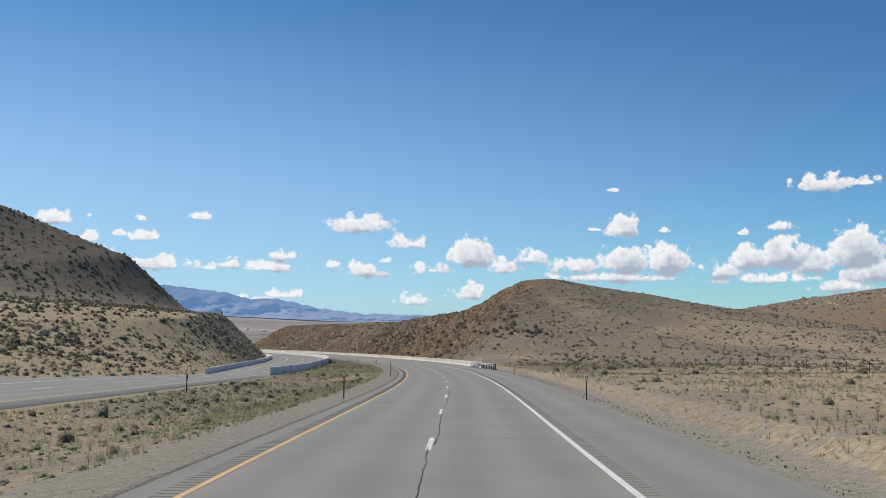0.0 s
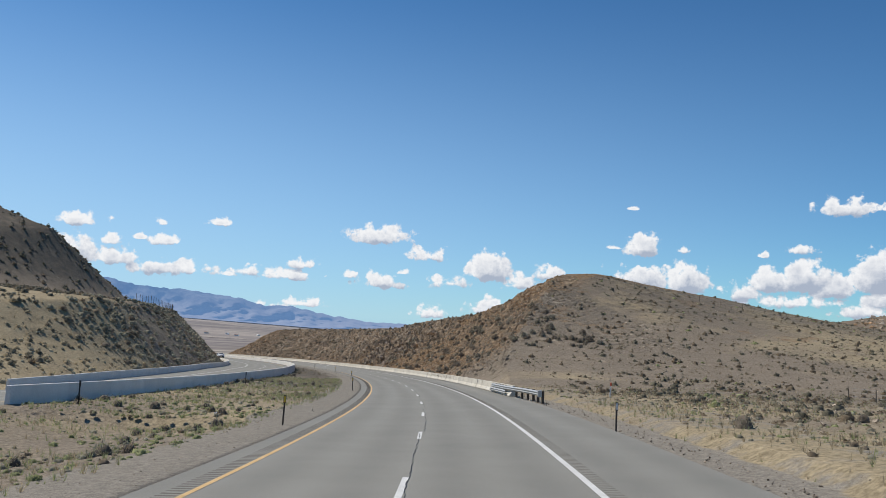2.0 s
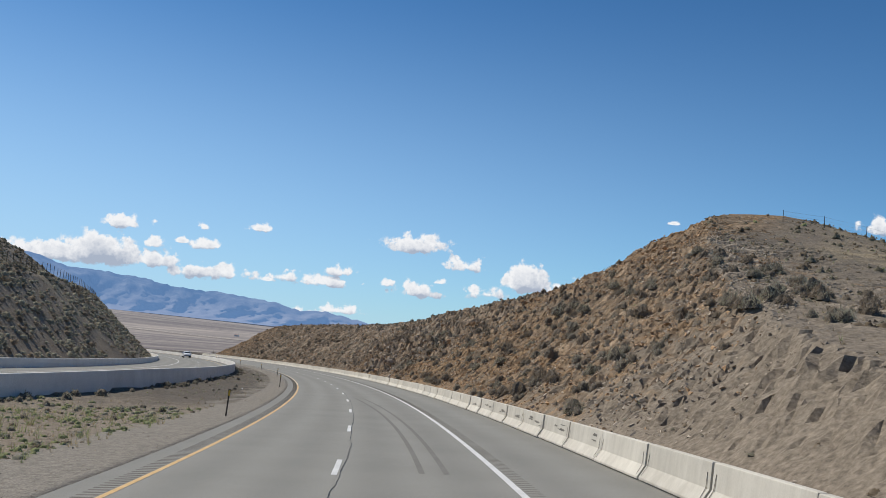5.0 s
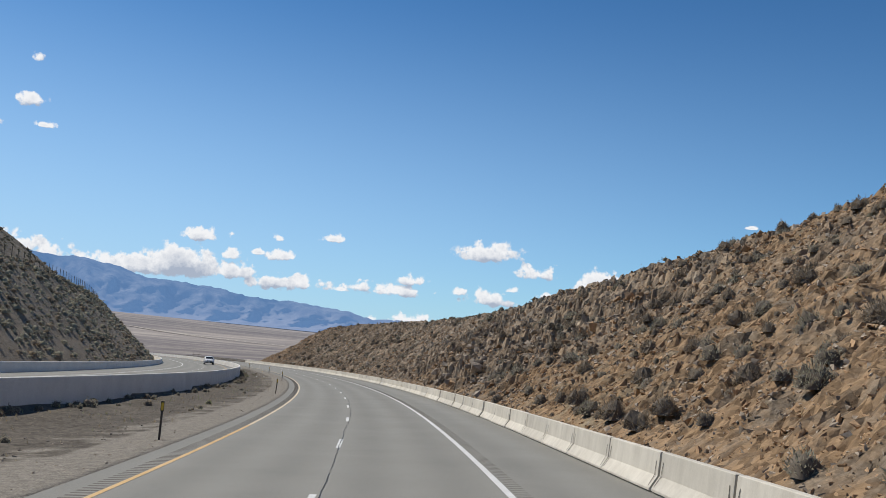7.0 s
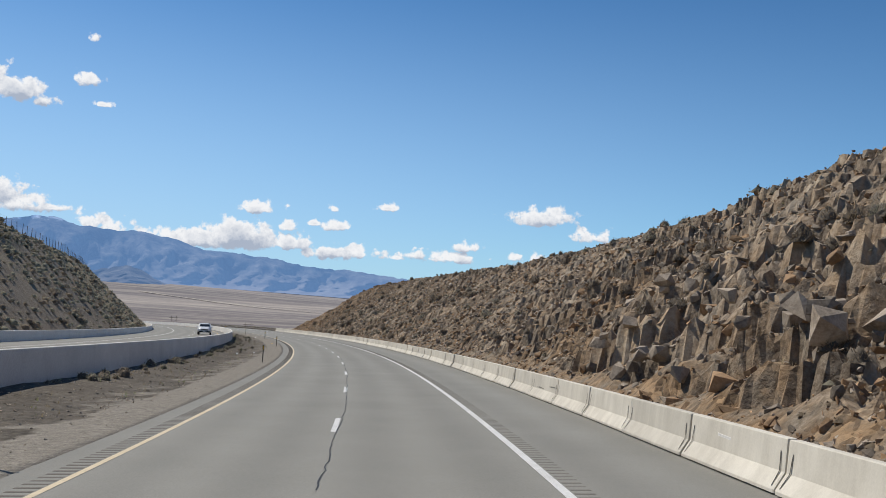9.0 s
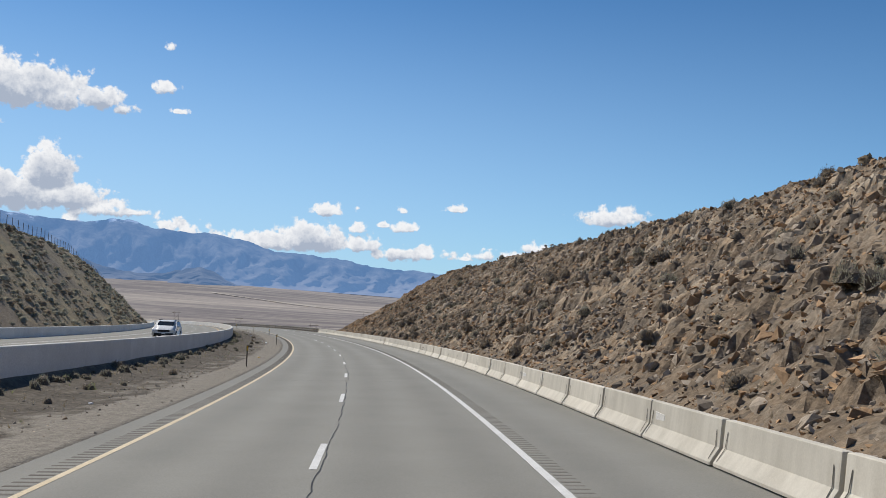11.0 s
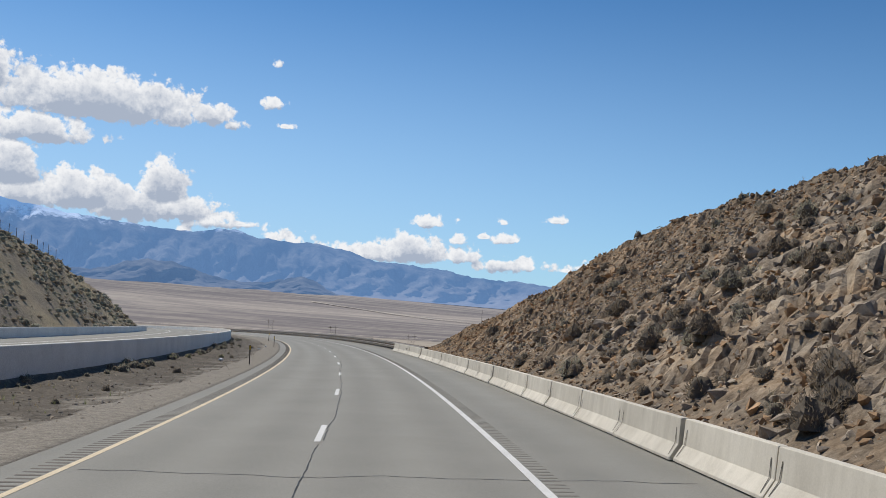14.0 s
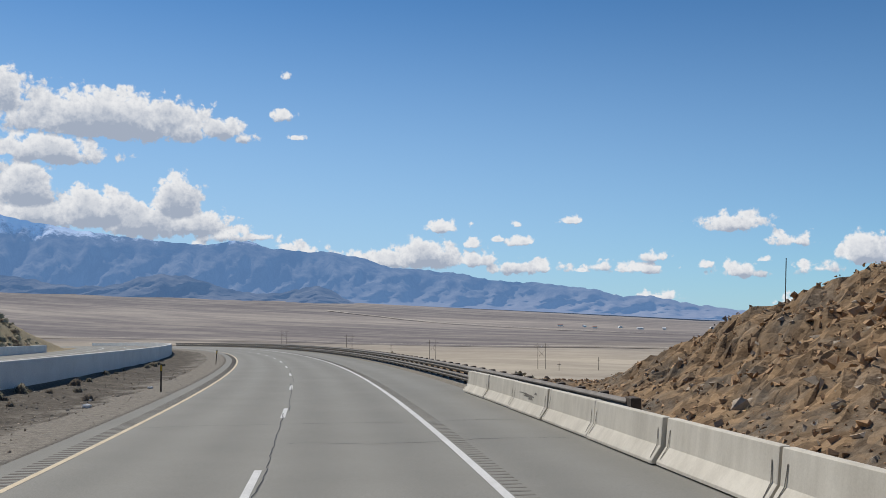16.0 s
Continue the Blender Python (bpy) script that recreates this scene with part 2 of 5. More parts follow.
def terrain_build(add, put, noise_of, ramp, mix, bump):
    """Desert ground: grey-brown soil, tan dry grass, orange weathered rock and green sage by painted shares."""
    pos = add("ShaderNodeNewGeometry").outputs["Position"]
    coarse = noise_of(0.07, 5.0, 0.6)
    middle = noise_of(0.6, 5.0, 0.65)
    grain = noise_of(5.0, 4.0, 0.7)
    pebble = noise_of(24.0, 3.0, 0.7)
    bent = add("ShaderNodeVectorMath", (0, pos), (1, add("ShaderNodeVectorMath", (0, add("ShaderNodeTexNoise", ("Vector", pos), ("Scale", 1.7), ("Detail", 3.0)).outputs["Color"]), ("Scale", 0.5), operation="SCALE").outputs[0]), operation="ADD").outputs[0]
    chips = add("ShaderNodeTexVoronoi", ("Vector", bent), ("Scale", 3.6))
    chip_tone = add("ShaderNodeSeparateColor", (0, chips.outputs["Color"])).outputs[0]
    crumbs = add("ShaderNodeTexVoronoi", ("Vector", bent), ("Scale", 10.0))
    soil = ramp(middle, (0.3, (0.165, 0.135, 0.10)), (0.7, (0.275, 0.228, 0.172)))
    soil = mix(0.5, soil, ramp(grain, (0.34, (0.06, 0.048, 0.037)), (0.66, (0.36, 0.30, 0.23))))
    grass = ramp(middle, (0.3, (0.235, 0.192, 0.12)), (0.7, (0.41, 0.34, 0.22)))
    grass = mix(0.5, grass, ramp(grain, (0.34, (0.11, 0.085, 0.052)), (0.66, (0.52, 0.42, 0.27))))
    rust = ramp(middle, (0.3, (0.18, 0.108, 0.054)), (0.7, (0.345, 0.215, 0.112)))
    rust = mix(0.5, rust, ramp(grain, (0.34, (0.06, 0.038, 0.022)), (0.66, (0.44, 0.29, 0.165))))
    rust = mix(0.6, rust, ramp(chip_tone, (0.1, (0.05, 0.034, 0.022)), (0.9, (0.38, 0.262, 0.155))))
    gravel = ramp(pebble, (0.34, (0.125, 0.112, 0.092)), (0.66, (0.34, 0.305, 0.255)))
    gravel = mix(0.35, gravel, ramp(grain, (0.36, (0.11, 0.097, 0.08)), (0.64, (0.36, 0.325, 0.27))))
    dirt = ramp(grain, (0.34, (0.04, 0.034, 0.028)), (0.66, (0.19, 0.165, 0.133)))
    dirt = mix(0.4, dirt, ramp(middle, (0.35, (0.06, 0.052, 0.042)), (0.65, (0.18, 0.154, 0.122))))
    cover = add("ShaderNodeAttribute", attribute_name="cover").outputs
    share = cover["Color"]
    s = add("ShaderNodeSeparateColor", (0, share)).outputs

    def patchy(value, noise_value, hard=3.0):
        a = add("ShaderNodeMath", (0, noise_value), (1, 0.5), operation="SUBTRACT").outputs[0]
        b = add("ShaderNodeMath", (0, a), (1, 1.4), (2, value), operation="MULTIPLY_ADD").outputs[0]
        return add("ShaderNodeMapRange", (0, b), (1, 0.5 - 0.5 / hard), (2, 0.5 + 0.5 / hard), (3, 0.0), (4, 1.0)).outputs[0]
    c = mix(patchy(s[0], coarse), soil, grass)
    c = mix(patchy(s[1], middle), c, rust)
    c = mix(patchy(cover["Alpha"], middle), c, dirt)
    c = mix(patchy(s[2], middle, 5.0), c, gravel)
    # bare rock, block by block
    stone = add("ShaderNodeSeparateColor", (0, add("ShaderNodeAttribute", attribute_name="stone").outputs["Color"])).outputs
    grey = ramp(stone[1], (0.25, (0.055, 0.043, 0.034)), (0.5, (0.18, 0.142, 0.106)), (0.8, (0.49, 0.41, 0.31)))
    brown = ramp(stone[1], (0.25, (0.065, 0.042, 0.026)), (0.5, (0.21, 0.134, 0.074)), (0.78, (0.46, 0.32, 0.19)))
    bare = mix(patchy(s[1], middle), grey, brown)
    bare = mix(0.4, bare, ramp(grain, (0.34, (0.09, 0.073, 0.056)), (0.66, (0.47, 0.40, 0.31))))
    c = mix(patchy(stone[0], middle, 4.0), c, bare)
    put("Base Color", c)
    put("Roughness", 0.95)
    put("Specular IOR Level", 0.1)
    h = add("ShaderNodeMath", (0, grain), (1, pebble), operation="ADD").outputs[0]
    stony = add("ShaderNodeMath", (0, chips.outputs["Distance"]), (1, add("ShaderNodeMath", (0, crumbs.outputs["Distance"]), (1, 0.5), operation="MULTIPLY").outputs[0]), operation="ADD").outputs[0]
    h = add("ShaderNodeMath", (0, stony), (1, -1.5), (2, h), operation="MULTIPLY_ADD").outputs[0]
    bump(h, 0.45, 0.06)


M_TERRAIN = material("desert hillside", terrain_build)
M_ROCK = two_tone("fractured tan rock", (0.165, 0.13, 0.097), (0.45, 0.375, 0.29), 0.8, 7.0, relief=0.5, depth=0.05, vary=0.55)
M_RUST_ROCK = two_tone("iron-stained rock", (0.20, 0.122, 0.066), (0.46, 0.30, 0.17), 0.8, 7.0, relief=0.5, depth=0.05, vary=0.5)


def leafy(name, dark, light, through_share):
    """Thin leaves or blades: part of the light passes through them."""
    m = two_tone(name, dark, light, 0.8, 9.0, relief=0.05, vary=0.3)
    t = m.node_tree
    shader, out = t.nodes["Principled BSDF"], t.nodes["Material Output"]
    thin = t.nodes.new("ShaderNodeBsdfTranslucent")
    both = t.nodes.new("ShaderNodeMixShader")
    both.inputs[0].default_value = through_share
    t.links.new(shader.inputs["Base Color"].links[0].from_socket, thin.inputs[0])
    t.links.new(shader.outputs[0], both.inputs[1])
    t.links.new(thin.outputs[0], both.inputs[2])
    t.links.new(both.outputs[0], out.inputs[0])
    return m


M_SAGE = leafy("grey-green sage leaves", (0.27, 0.253, 0.185), (0.46, 0.435, 0.33), 0.4)
M_DRY = leafy("dry brown brush", (0.19, 0.15, 0.103), (0.37, 0.30, 0.215), 0.36)
M_GREEN = leafy("green brush", (0.26, 0.28, 0.13), (0.44, 0.46, 0.235), 0.42)
M_STRAW = leafy("straw grass", (0.33, 0.27, 0.17), (0.54, 0.45, 0.30), 0.4)
# darker copies of sage and dry brush, the bushes' shaded sides put into the colour
M_SHADED_SAGE = leafy("sage leaves in shaded tone", (0.115, 0.105, 0.072), (0.24, 0.215, 0.155), 0.3)
M_SHADED_DRY = leafy("dry brush in shaded tone", (0.125, 0.095, 0.064), (0.26, 0.205, 0.14), 0.3)
M_TWIG_CORE = two_tone("grey twigs and shaded bush core", (0.09, 0.075, 0.056), (0.17, 0.14, 0.108), 3.0, 30.0, relief=0.2, vary=0.2)
M_WHITE_LINE = two_tone("worn white road paint", (0.52, 0.51, 0.48), (0.72, 0.71, 0.68), 1.5, 30.0, rough=0.7, relief=0.1, depth=0.003)
M_YELLOW_LINE = two_tone("worn yellow road paint", (0.52, 0.33, 0.13), (0.68, 0.46, 0.22), 1.5, 30.0, rough=0.7, relief=0.1, depth=0.003)
M_PALE_LINE = two_tone("sun-bleached yellow road paint", (0.52, 0.42, 0.27), (0.70, 0.58, 0.40), 1.5, 30.0, rough=0.7, relief=0.1, depth=0.003)
M_TAR = two_tone("black crack seal", (0.018, 0.017, 0.016), (0.04, 0.038, 0.036), 3.0, 30.0, rough=0.6, relief=0.2, depth=0.003)
M_RUMBLE = two_tone("dark milled asphalt", (0.125, 0.112, 0.095), (0.175, 0.158, 0.135), 2.0, 40.0, relief=0.3, depth=0.006)
M_MILLED = two_tone("milled asphalt", (0.175, 0.162, 0.138), (0.225, 0.21, 0.18), 2.0, 40.0, relief=0.3, depth=0.006)
M_SKID = two_tone("tyre-darkened asphalt", (0.15, 0.14, 0.122), (0.20, 0.188, 0.165), 1.5, 40.0, relief=0.2, depth=0.004)


def concrete_build(add, put, noise_of, ramp, mix, bump):
    pos = add("ShaderNodeNewGeometry").outputs["Position"]
    blot = noise_of(0.9, 5.0, 0.6)
    streak = noise_of(3.0, 4.0, 0.6, stretch=(1.0, 1.0, 0.12))
    grain = noise_of(30.0, 3.0, 0.7)
    c = ramp(blot, (0.3, (0.52, 0.475, 0.39)), (0.7, (0.67, 0.622, 0.52)))
    c = mix(0.25, c, ramp(streak, (0.35, (0.30, 0.275, 0.235)), (0.62, (0.68, 0.645, 0.57))))
    c = mix(0.12, c, ramp(grain, (0.3, (0.2, 0.19, 0.17)), (0.7, (0.7, 0.68, 0.62))))
    r = add("ShaderNodeObjectInfo").outputs["Random"]
    c = add("ShaderNodeHueSaturation", ("Value", add("ShaderNodeMapRange", (0, r), (1, 0.0), (2, 1.0), (3, 0.9), (4, 1.06)).outputs[0]), ("Color", c)).outputs[0]
    put("Base Color", c)
    put("Roughness", 0.85)
    bump(grain, 0.2, 0.01)


M_CONCRETE = material("cast concrete", concrete_build)
M_GREY_CONCRETE = two_tone("grey cast concrete", (0.60, 0.58, 0.545), (0.76, 0.74, 0.70), 0.6, 18.0, relief=0.2, depth=0.01, vary=0.08)
M_STAIN = two_tone("grey rubber scuff", (0.10, 0.092, 0.08), (0.26, 0.24, 0.205), 2.0, 20.0, relief=0.1)
M_SLOT = two_tone("shadowed slot", (0.05, 0.045, 0.04), (0.14, 0.13, 0.115), 2.0, 20.0, relief=0.1)
M_GALV = two_tone("galvanised steel", (0.36, 0.36, 0.35), (0.52, 0.52, 0.51), 2.0, 25.0, rough=0.55, relief=0.05, depth=0.003, spec=0.5, metal=0.85)
M_DULL_STEEL = two_tone("dull brown weathered steel", (0.13, 0.112, 0.092), (0.24, 0.215, 0.185), 2.0, 25.0, rough=0.6, relief=0.1, depth=0.003, metal=0.3)
M_WOOD = two_tone("weathered timber post", (0.07, 0.055, 0.042), (0.15, 0.12, 0.095), 3.0, 25.0, relief=0.4, depth=0.01, stretch=(1, 1, 0.2))
M_POST = two_tone("brown steel delineator", (0.045, 0.04, 0.035), (0.10, 0.085, 0.07), 4.0, 30.0, rough=0.6, relief=0.1, depth=0.003)
M_AMBER = two_tone("amber reflector", (0.55, 0.33, 0.02), (0.75, 0.48, 0.04), 20.0, 90.0, rough=0.3, relief=0.05, spec=0.5)
M_REFLECT = two_tone("white reflector", (0.6, 0.6, 0.58), (0.8, 0.8, 0.78), 20.0, 90.0, rough=0.3, relief=0.05, spec=0.5)
M_RED = two_tone("red marker tip", (0.45, 0.06, 0.03), (0.62, 0.10, 0.05), 9.0, 60.0, rough=0.5, relief=0.05)


def valley_build(add, put, noise_of, ramp, mix, bump):
    """Belts of the plain: scrub, dry grass, grey sage, pale fans; lilac haze and dark cloud shade are coloured in."""
    pos = add("ShaderNodeNewGeometry").outputs["Position"]
    along = add("ShaderNodeVectorMath", (0, pos), (1, (-0.42, 0.91, 0.0)), operation="DOT_PRODUCT").outputs["Value"]
    wide = noise_of(0.0016, 5.0, 0.6, stretch=(0.8, 1.6, 1.0))
    band = noise_of(0.006, 6.0, 0.62, stretch=(0.6, 2.2, 1.0))
    grain = noise_of(0.05, 6.0, 0.7)
    belt = add("ShaderNodeMath", (0, add("ShaderNodeMath", (0, wide), (1, 0.5), operation="SUBTRACT").outputs[0]), (1, 1000.0), (2, along), operation="MULTIPLY_ADD").outputs[0]
    belt = add("ShaderNodeMapRange", (0, belt), (1, 300.0), (2, 4700.0), (3, 0.0), (4, 1.0)).outputs[0]
    c = ramp(belt, (0.0, (0.25, 0.215, 0.165)), (0.14, (0.37, 0.315, 0.235)), (0.21, (0.54, 0.46, 0.345)), (0.28, (0.42, 0.362, 0.285)), (0.325, (0.16, 0.145, 0.15)),
             (0.44, (0.20, 0.182, 0.187)), (0.52, (0.36, 0.322, 0.295)), (0.60, (0.21, 0.194, 0.20)), (0.70, (0.17, 0.162, 0.175)), (0.80, (0.25, 0.232, 0.235)), (1.0, (0.38, 0.345, 0.33)))
    c = mix(0.3, c, ramp(band, (0.38, (0.13, 0.12, 0.125)), (0.5, (0.30, 0.272, 0.255)), (0.6, (0.62, 0.55, 0.45))))
    c = mix(0.22, c, ramp(grain, (0.3, (0.13, 0.122, 0.12)), (0.7, (0.46, 0.41, 0.36))))
    put("Base Color", c)
    put("Roughness", 1.0)
    put("Specular IOR Level", 0.0)


M_VALLEY = material("sagebrush plain", valley_build)


def far_range(name, glow, fans):
    def build(add, put, noise_of, ramp, mix, bump):
        """Far rock slopes under a blue glow that stands in for haze; pale fans at their feet, snow on the heights."""
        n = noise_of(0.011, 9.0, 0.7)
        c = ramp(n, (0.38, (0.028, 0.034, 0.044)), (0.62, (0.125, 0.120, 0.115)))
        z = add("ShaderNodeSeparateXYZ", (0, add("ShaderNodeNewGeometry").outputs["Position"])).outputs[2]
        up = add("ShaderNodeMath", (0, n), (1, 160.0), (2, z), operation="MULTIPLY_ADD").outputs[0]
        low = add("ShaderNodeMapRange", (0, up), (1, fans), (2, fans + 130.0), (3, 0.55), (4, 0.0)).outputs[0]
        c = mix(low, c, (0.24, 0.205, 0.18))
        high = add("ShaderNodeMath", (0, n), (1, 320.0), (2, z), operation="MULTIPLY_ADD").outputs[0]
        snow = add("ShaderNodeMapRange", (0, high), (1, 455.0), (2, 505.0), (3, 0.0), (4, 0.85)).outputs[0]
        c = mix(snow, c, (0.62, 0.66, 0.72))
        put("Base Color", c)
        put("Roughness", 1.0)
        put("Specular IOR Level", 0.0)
        # haze of the distance, put in as an even blue emission
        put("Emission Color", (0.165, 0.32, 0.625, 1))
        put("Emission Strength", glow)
    return material(name, build)


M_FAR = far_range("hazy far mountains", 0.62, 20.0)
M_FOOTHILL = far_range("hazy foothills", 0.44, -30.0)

# ---- the road's line: s metres along, d metres to the right of the lane dashes, z above the dashes ----
KNOTS = np.arange(-20, 741, 76.0)
CURVE = np.array([-2.193, 1.031, 1.568, 1.404, 1.375, 1.482, 1.292, 1.657, 1.99, 2.323, 2.656]) * 1e-3
GRADE_AT = [-20, 100, 220, 340, 460, 740]
GRADE = np.array([-5.40, -5.26, -4.67, -4.02, -3.48, -4.66]) * 1e-2
BANK = np.array([-1.72, 4.02, 2.78, 1.86, 1.35, 1.22]) * 1e-2
LINE_S = np.arange(-100, 801, 2.0)


def summed(rate):
    total = np.concatenate([[0], np.cumsum((rate[1:] + rate[:-1]))])
    return total - np.interp(0, LINE_S, total)


LINE_HEAD = summed(np.where(LINE_S < -20, 0, np.interp(LINE_S, KNOTS, CURVE))) - radians(0.033)
LINE_X = summed(-np.sin(LINE_HEAD))
LINE_Y = summed(np.cos(LINE_HEAD))
LINE_Z = summed(np.interp(LINE_S, GRADE_AT, GRADE))


def bank(s):
    return np.interp(s, GRADE_AT, BANK)


def at(s, d, z):
    """World places of points given along, across and above the road (arrays)."""
    s, d, z = np.broadcast_arrays(np.asarray(s, float), np.asarray(d, float), np.asarray(z, float))
    h = np.interp(s, LINE_S, LINE_HEAD)
    return np.stack([np.interp(s, LINE_S, LINE_X) + np.cos(h) * d, np.interp(s, LINE_S, LINE_Y) + np.sin(h) * d,
                     np.interp(s, LINE_S, LINE_Z) + z], -1)


def heading(s):
    return float(np.interp(s, LINE_S, LINE_HEAD))


def place(s, d, z, turn=0.0):
    """A pose on the road's line, y along the road."""
    x, y, h = at(s, d, z)
    return pose(x, y, h, 0, 0, math.degrees(heading(s)) + turn)


def steps(a, b, t):
    t = np.clip((t - a) / (b - a), 0, 1)
    return t * t * (3 - 2 * t)


# median wall, far carriageway, its outer barrier
WALL_S = [-100, 60, 95, 150, 190, 230, 270, 330, 400, 480, 540, 800]
WALL_D = [-18, -18, -18.2, -17.3, -14.4, -12.5, -11.3, -11.0, -10.9, -10.9, -10.7, -10.6]
ROAD2_S = [-100, 60, 95, 124, 200, 300, 800]
ROAD2_IN = [-0.2, -0.2, -0.3, -0.3, 0.35, 0.45, 0.45]
ROAD2_OUT = [0.3, 0.2, -0.4, -0.9, 0.25, 0.40, 0.40]
ROAD2_WIDTH = 13.6


def wall_d(s):
    return np.interp(s, WALL_S, WALL_D)


def outer_d(s):
    return wall_d(s) - ROAD2_WIDTH


def road2_z(s, d):
    f = np.clip((wall_d(s) - d) / ROAD2_WIDTH, 0, 1)
    return np.interp(s, ROAD2_S, ROAD2_IN) * (1 - f) + np.interp(s, ROAD2_S, ROAD2_OUT) * f


CUT_S = [232, 240, 250, 285, 305, 340, 370, 410, 440, 452, 458, 463, 470, 480, 800]
CUT_H = [19.6, 13.6, 12.6, 12.5, 11.1, 10.6, 11.1, 11.7, 11.5, 11.4, 9.2, 3.9, 0.5, 0.2, 0.2]
LEFT_S = [-100, 20, 60, 100, 130, 155, 180, 300, 420, 480, 520, 545, 565, 590, 800]
LEFT_H = [2.0, 2.5, 3.2, 4.6, 6.5, 8.2, 9.6, 12.0, 12.7, 12.6, 9.9, 6.0, 2.2, 0.0, 0.0]
FOOT_S = [60, 150, 210, 263, 300, 330, 350, 365, 400]
FOOT_D = [-150, -100, -70, -47.5, -47, -48.5, -46, -41, -41]
CREST_D = [40, 48, 63, 75, 87, 99, 200]
CREST_H = [20.7, 21.2, 19.2, 17.8, 15.9, 14.3, 2.7]
VALLEY_Z = -72.0


def fuzz(x, y, scale, octaves=4):
    """Cheap rolling noise from sines, about -1 to 1."""
    v, a, total = 0.0, 1.0, 0.0
    for k in range(octaves):
        f = scale * 2.03 ** k
        v = v + a * (np.sin(f * x * 0.83 + f * y * 0.55 + 1.7 * k + 1.3 * np.sin(f * y * 0.71 + k)) * np.cos(f * y * 0.91 - f * x * 0.37 + 2.1 * k + 1.1 * np.sin(f * x * 0.63)))
        total, a = total + a, a * 0.55
    return v / total


def cells(u, v, seed):
    """Irregular cells of about 1 across: three random numbers of the cell, the way from its centre, and the distance to its edge."""
    iu, iv = np.floor(u), np.floor(v)

    def chance(a, b, k):
        q = np.sin(a * 127.1 + b * 311.7 + (seed + k) * 74.7) * 43758.5453
        return q - np.floor(q)
    near, second = np.full(u.shape, 9.0), np.full(u.shape, 9.0)
    best = [np.zeros(u.shape) for _ in range(5)]
    for a in (-1, 0, 1):
        for b in (-1, 0, 1):
            cu, cv = iu + a, iv + b
            du, dv = u - (cu + 0.5 + 0.9 * (chance(cu, cv, 1) - 0.5)), v - (cv + 0.5 + 0.9 * (chance(cu, cv, 2) - 0.5))
            dist = np.hypot(du, dv)
            closer = dist < near
            second = np.where(closer, near, np.minimum(second, dist))
            near = np.where(closer, dist, near)
            for i, value in enumerate((chance(cu, cv, 3), chance(cu, cv, 4), chance(cu, cv, 5), du, dv)):
                best[i] = np.where(closer, value, best[i])
    return (*best, second - near)


def broken(s, d):
    """Fractured bedrock in tilted blocks: relief of the large and of the small ones in metres, and the tone of a block."""
    u, v = s + 0.35 * d + 0.7 * fuzz(s, d, 0.5, 2), d - 0.12 * s + 0.7 * fuzz(d, s, 0.45, 2)
    sizes, tone = [], 0.0
    for wide, tall, amp, lean, share, seed in ((2.6, 2.6, 0.75, 1.1, 0.2, 3), (1.0, 1.1, 0.58, 1.3, 0.4, 11), (0.50, 0.52, 0.34, 1.3, 0.4, 23)):
        a, b, c, du, dv, edge = cells(u / wide + 0.3 * seed, v / tall + 0.7 * seed, seed)
        sizes.append(amp * ((a - 0.5) + lean * (b - 0.62) * du + lean * (c - 0.45) * dv - 0.6 * np.clip(1 - edge / 0.16, 0, 1)))
        tone = tone + share * a
    return sizes[0] + 0.5 * sizes[1], 0.5 * sizes[1] + sizes[2], tone


def bedrock(s, d):
    """How much solid rock shows on the cut, 0 to 1."""
    P = at(s, d, 0)
    zone = np.interp(s, [140, 190, 236, 256, 264, 300, 318, 395, 425, 446, 456, 476], [0.15, 0.30, 0.36, 0.55, 1.0, 0.95, 0.75, 0.72, 0.52, 0.36, 0.55, 0.3])
    bare = np.clip(0.8 + 1.4 * fuzz(P[..., 0], P[..., 1], 0.16, 3), 0.25, 1.2)
    low_soil = steps(9.0, 11.0, d) * (1 - 0.6 * steps(15.5, 11.5, d) * steps(262, 250, s))
    return zone * bare * low_soil


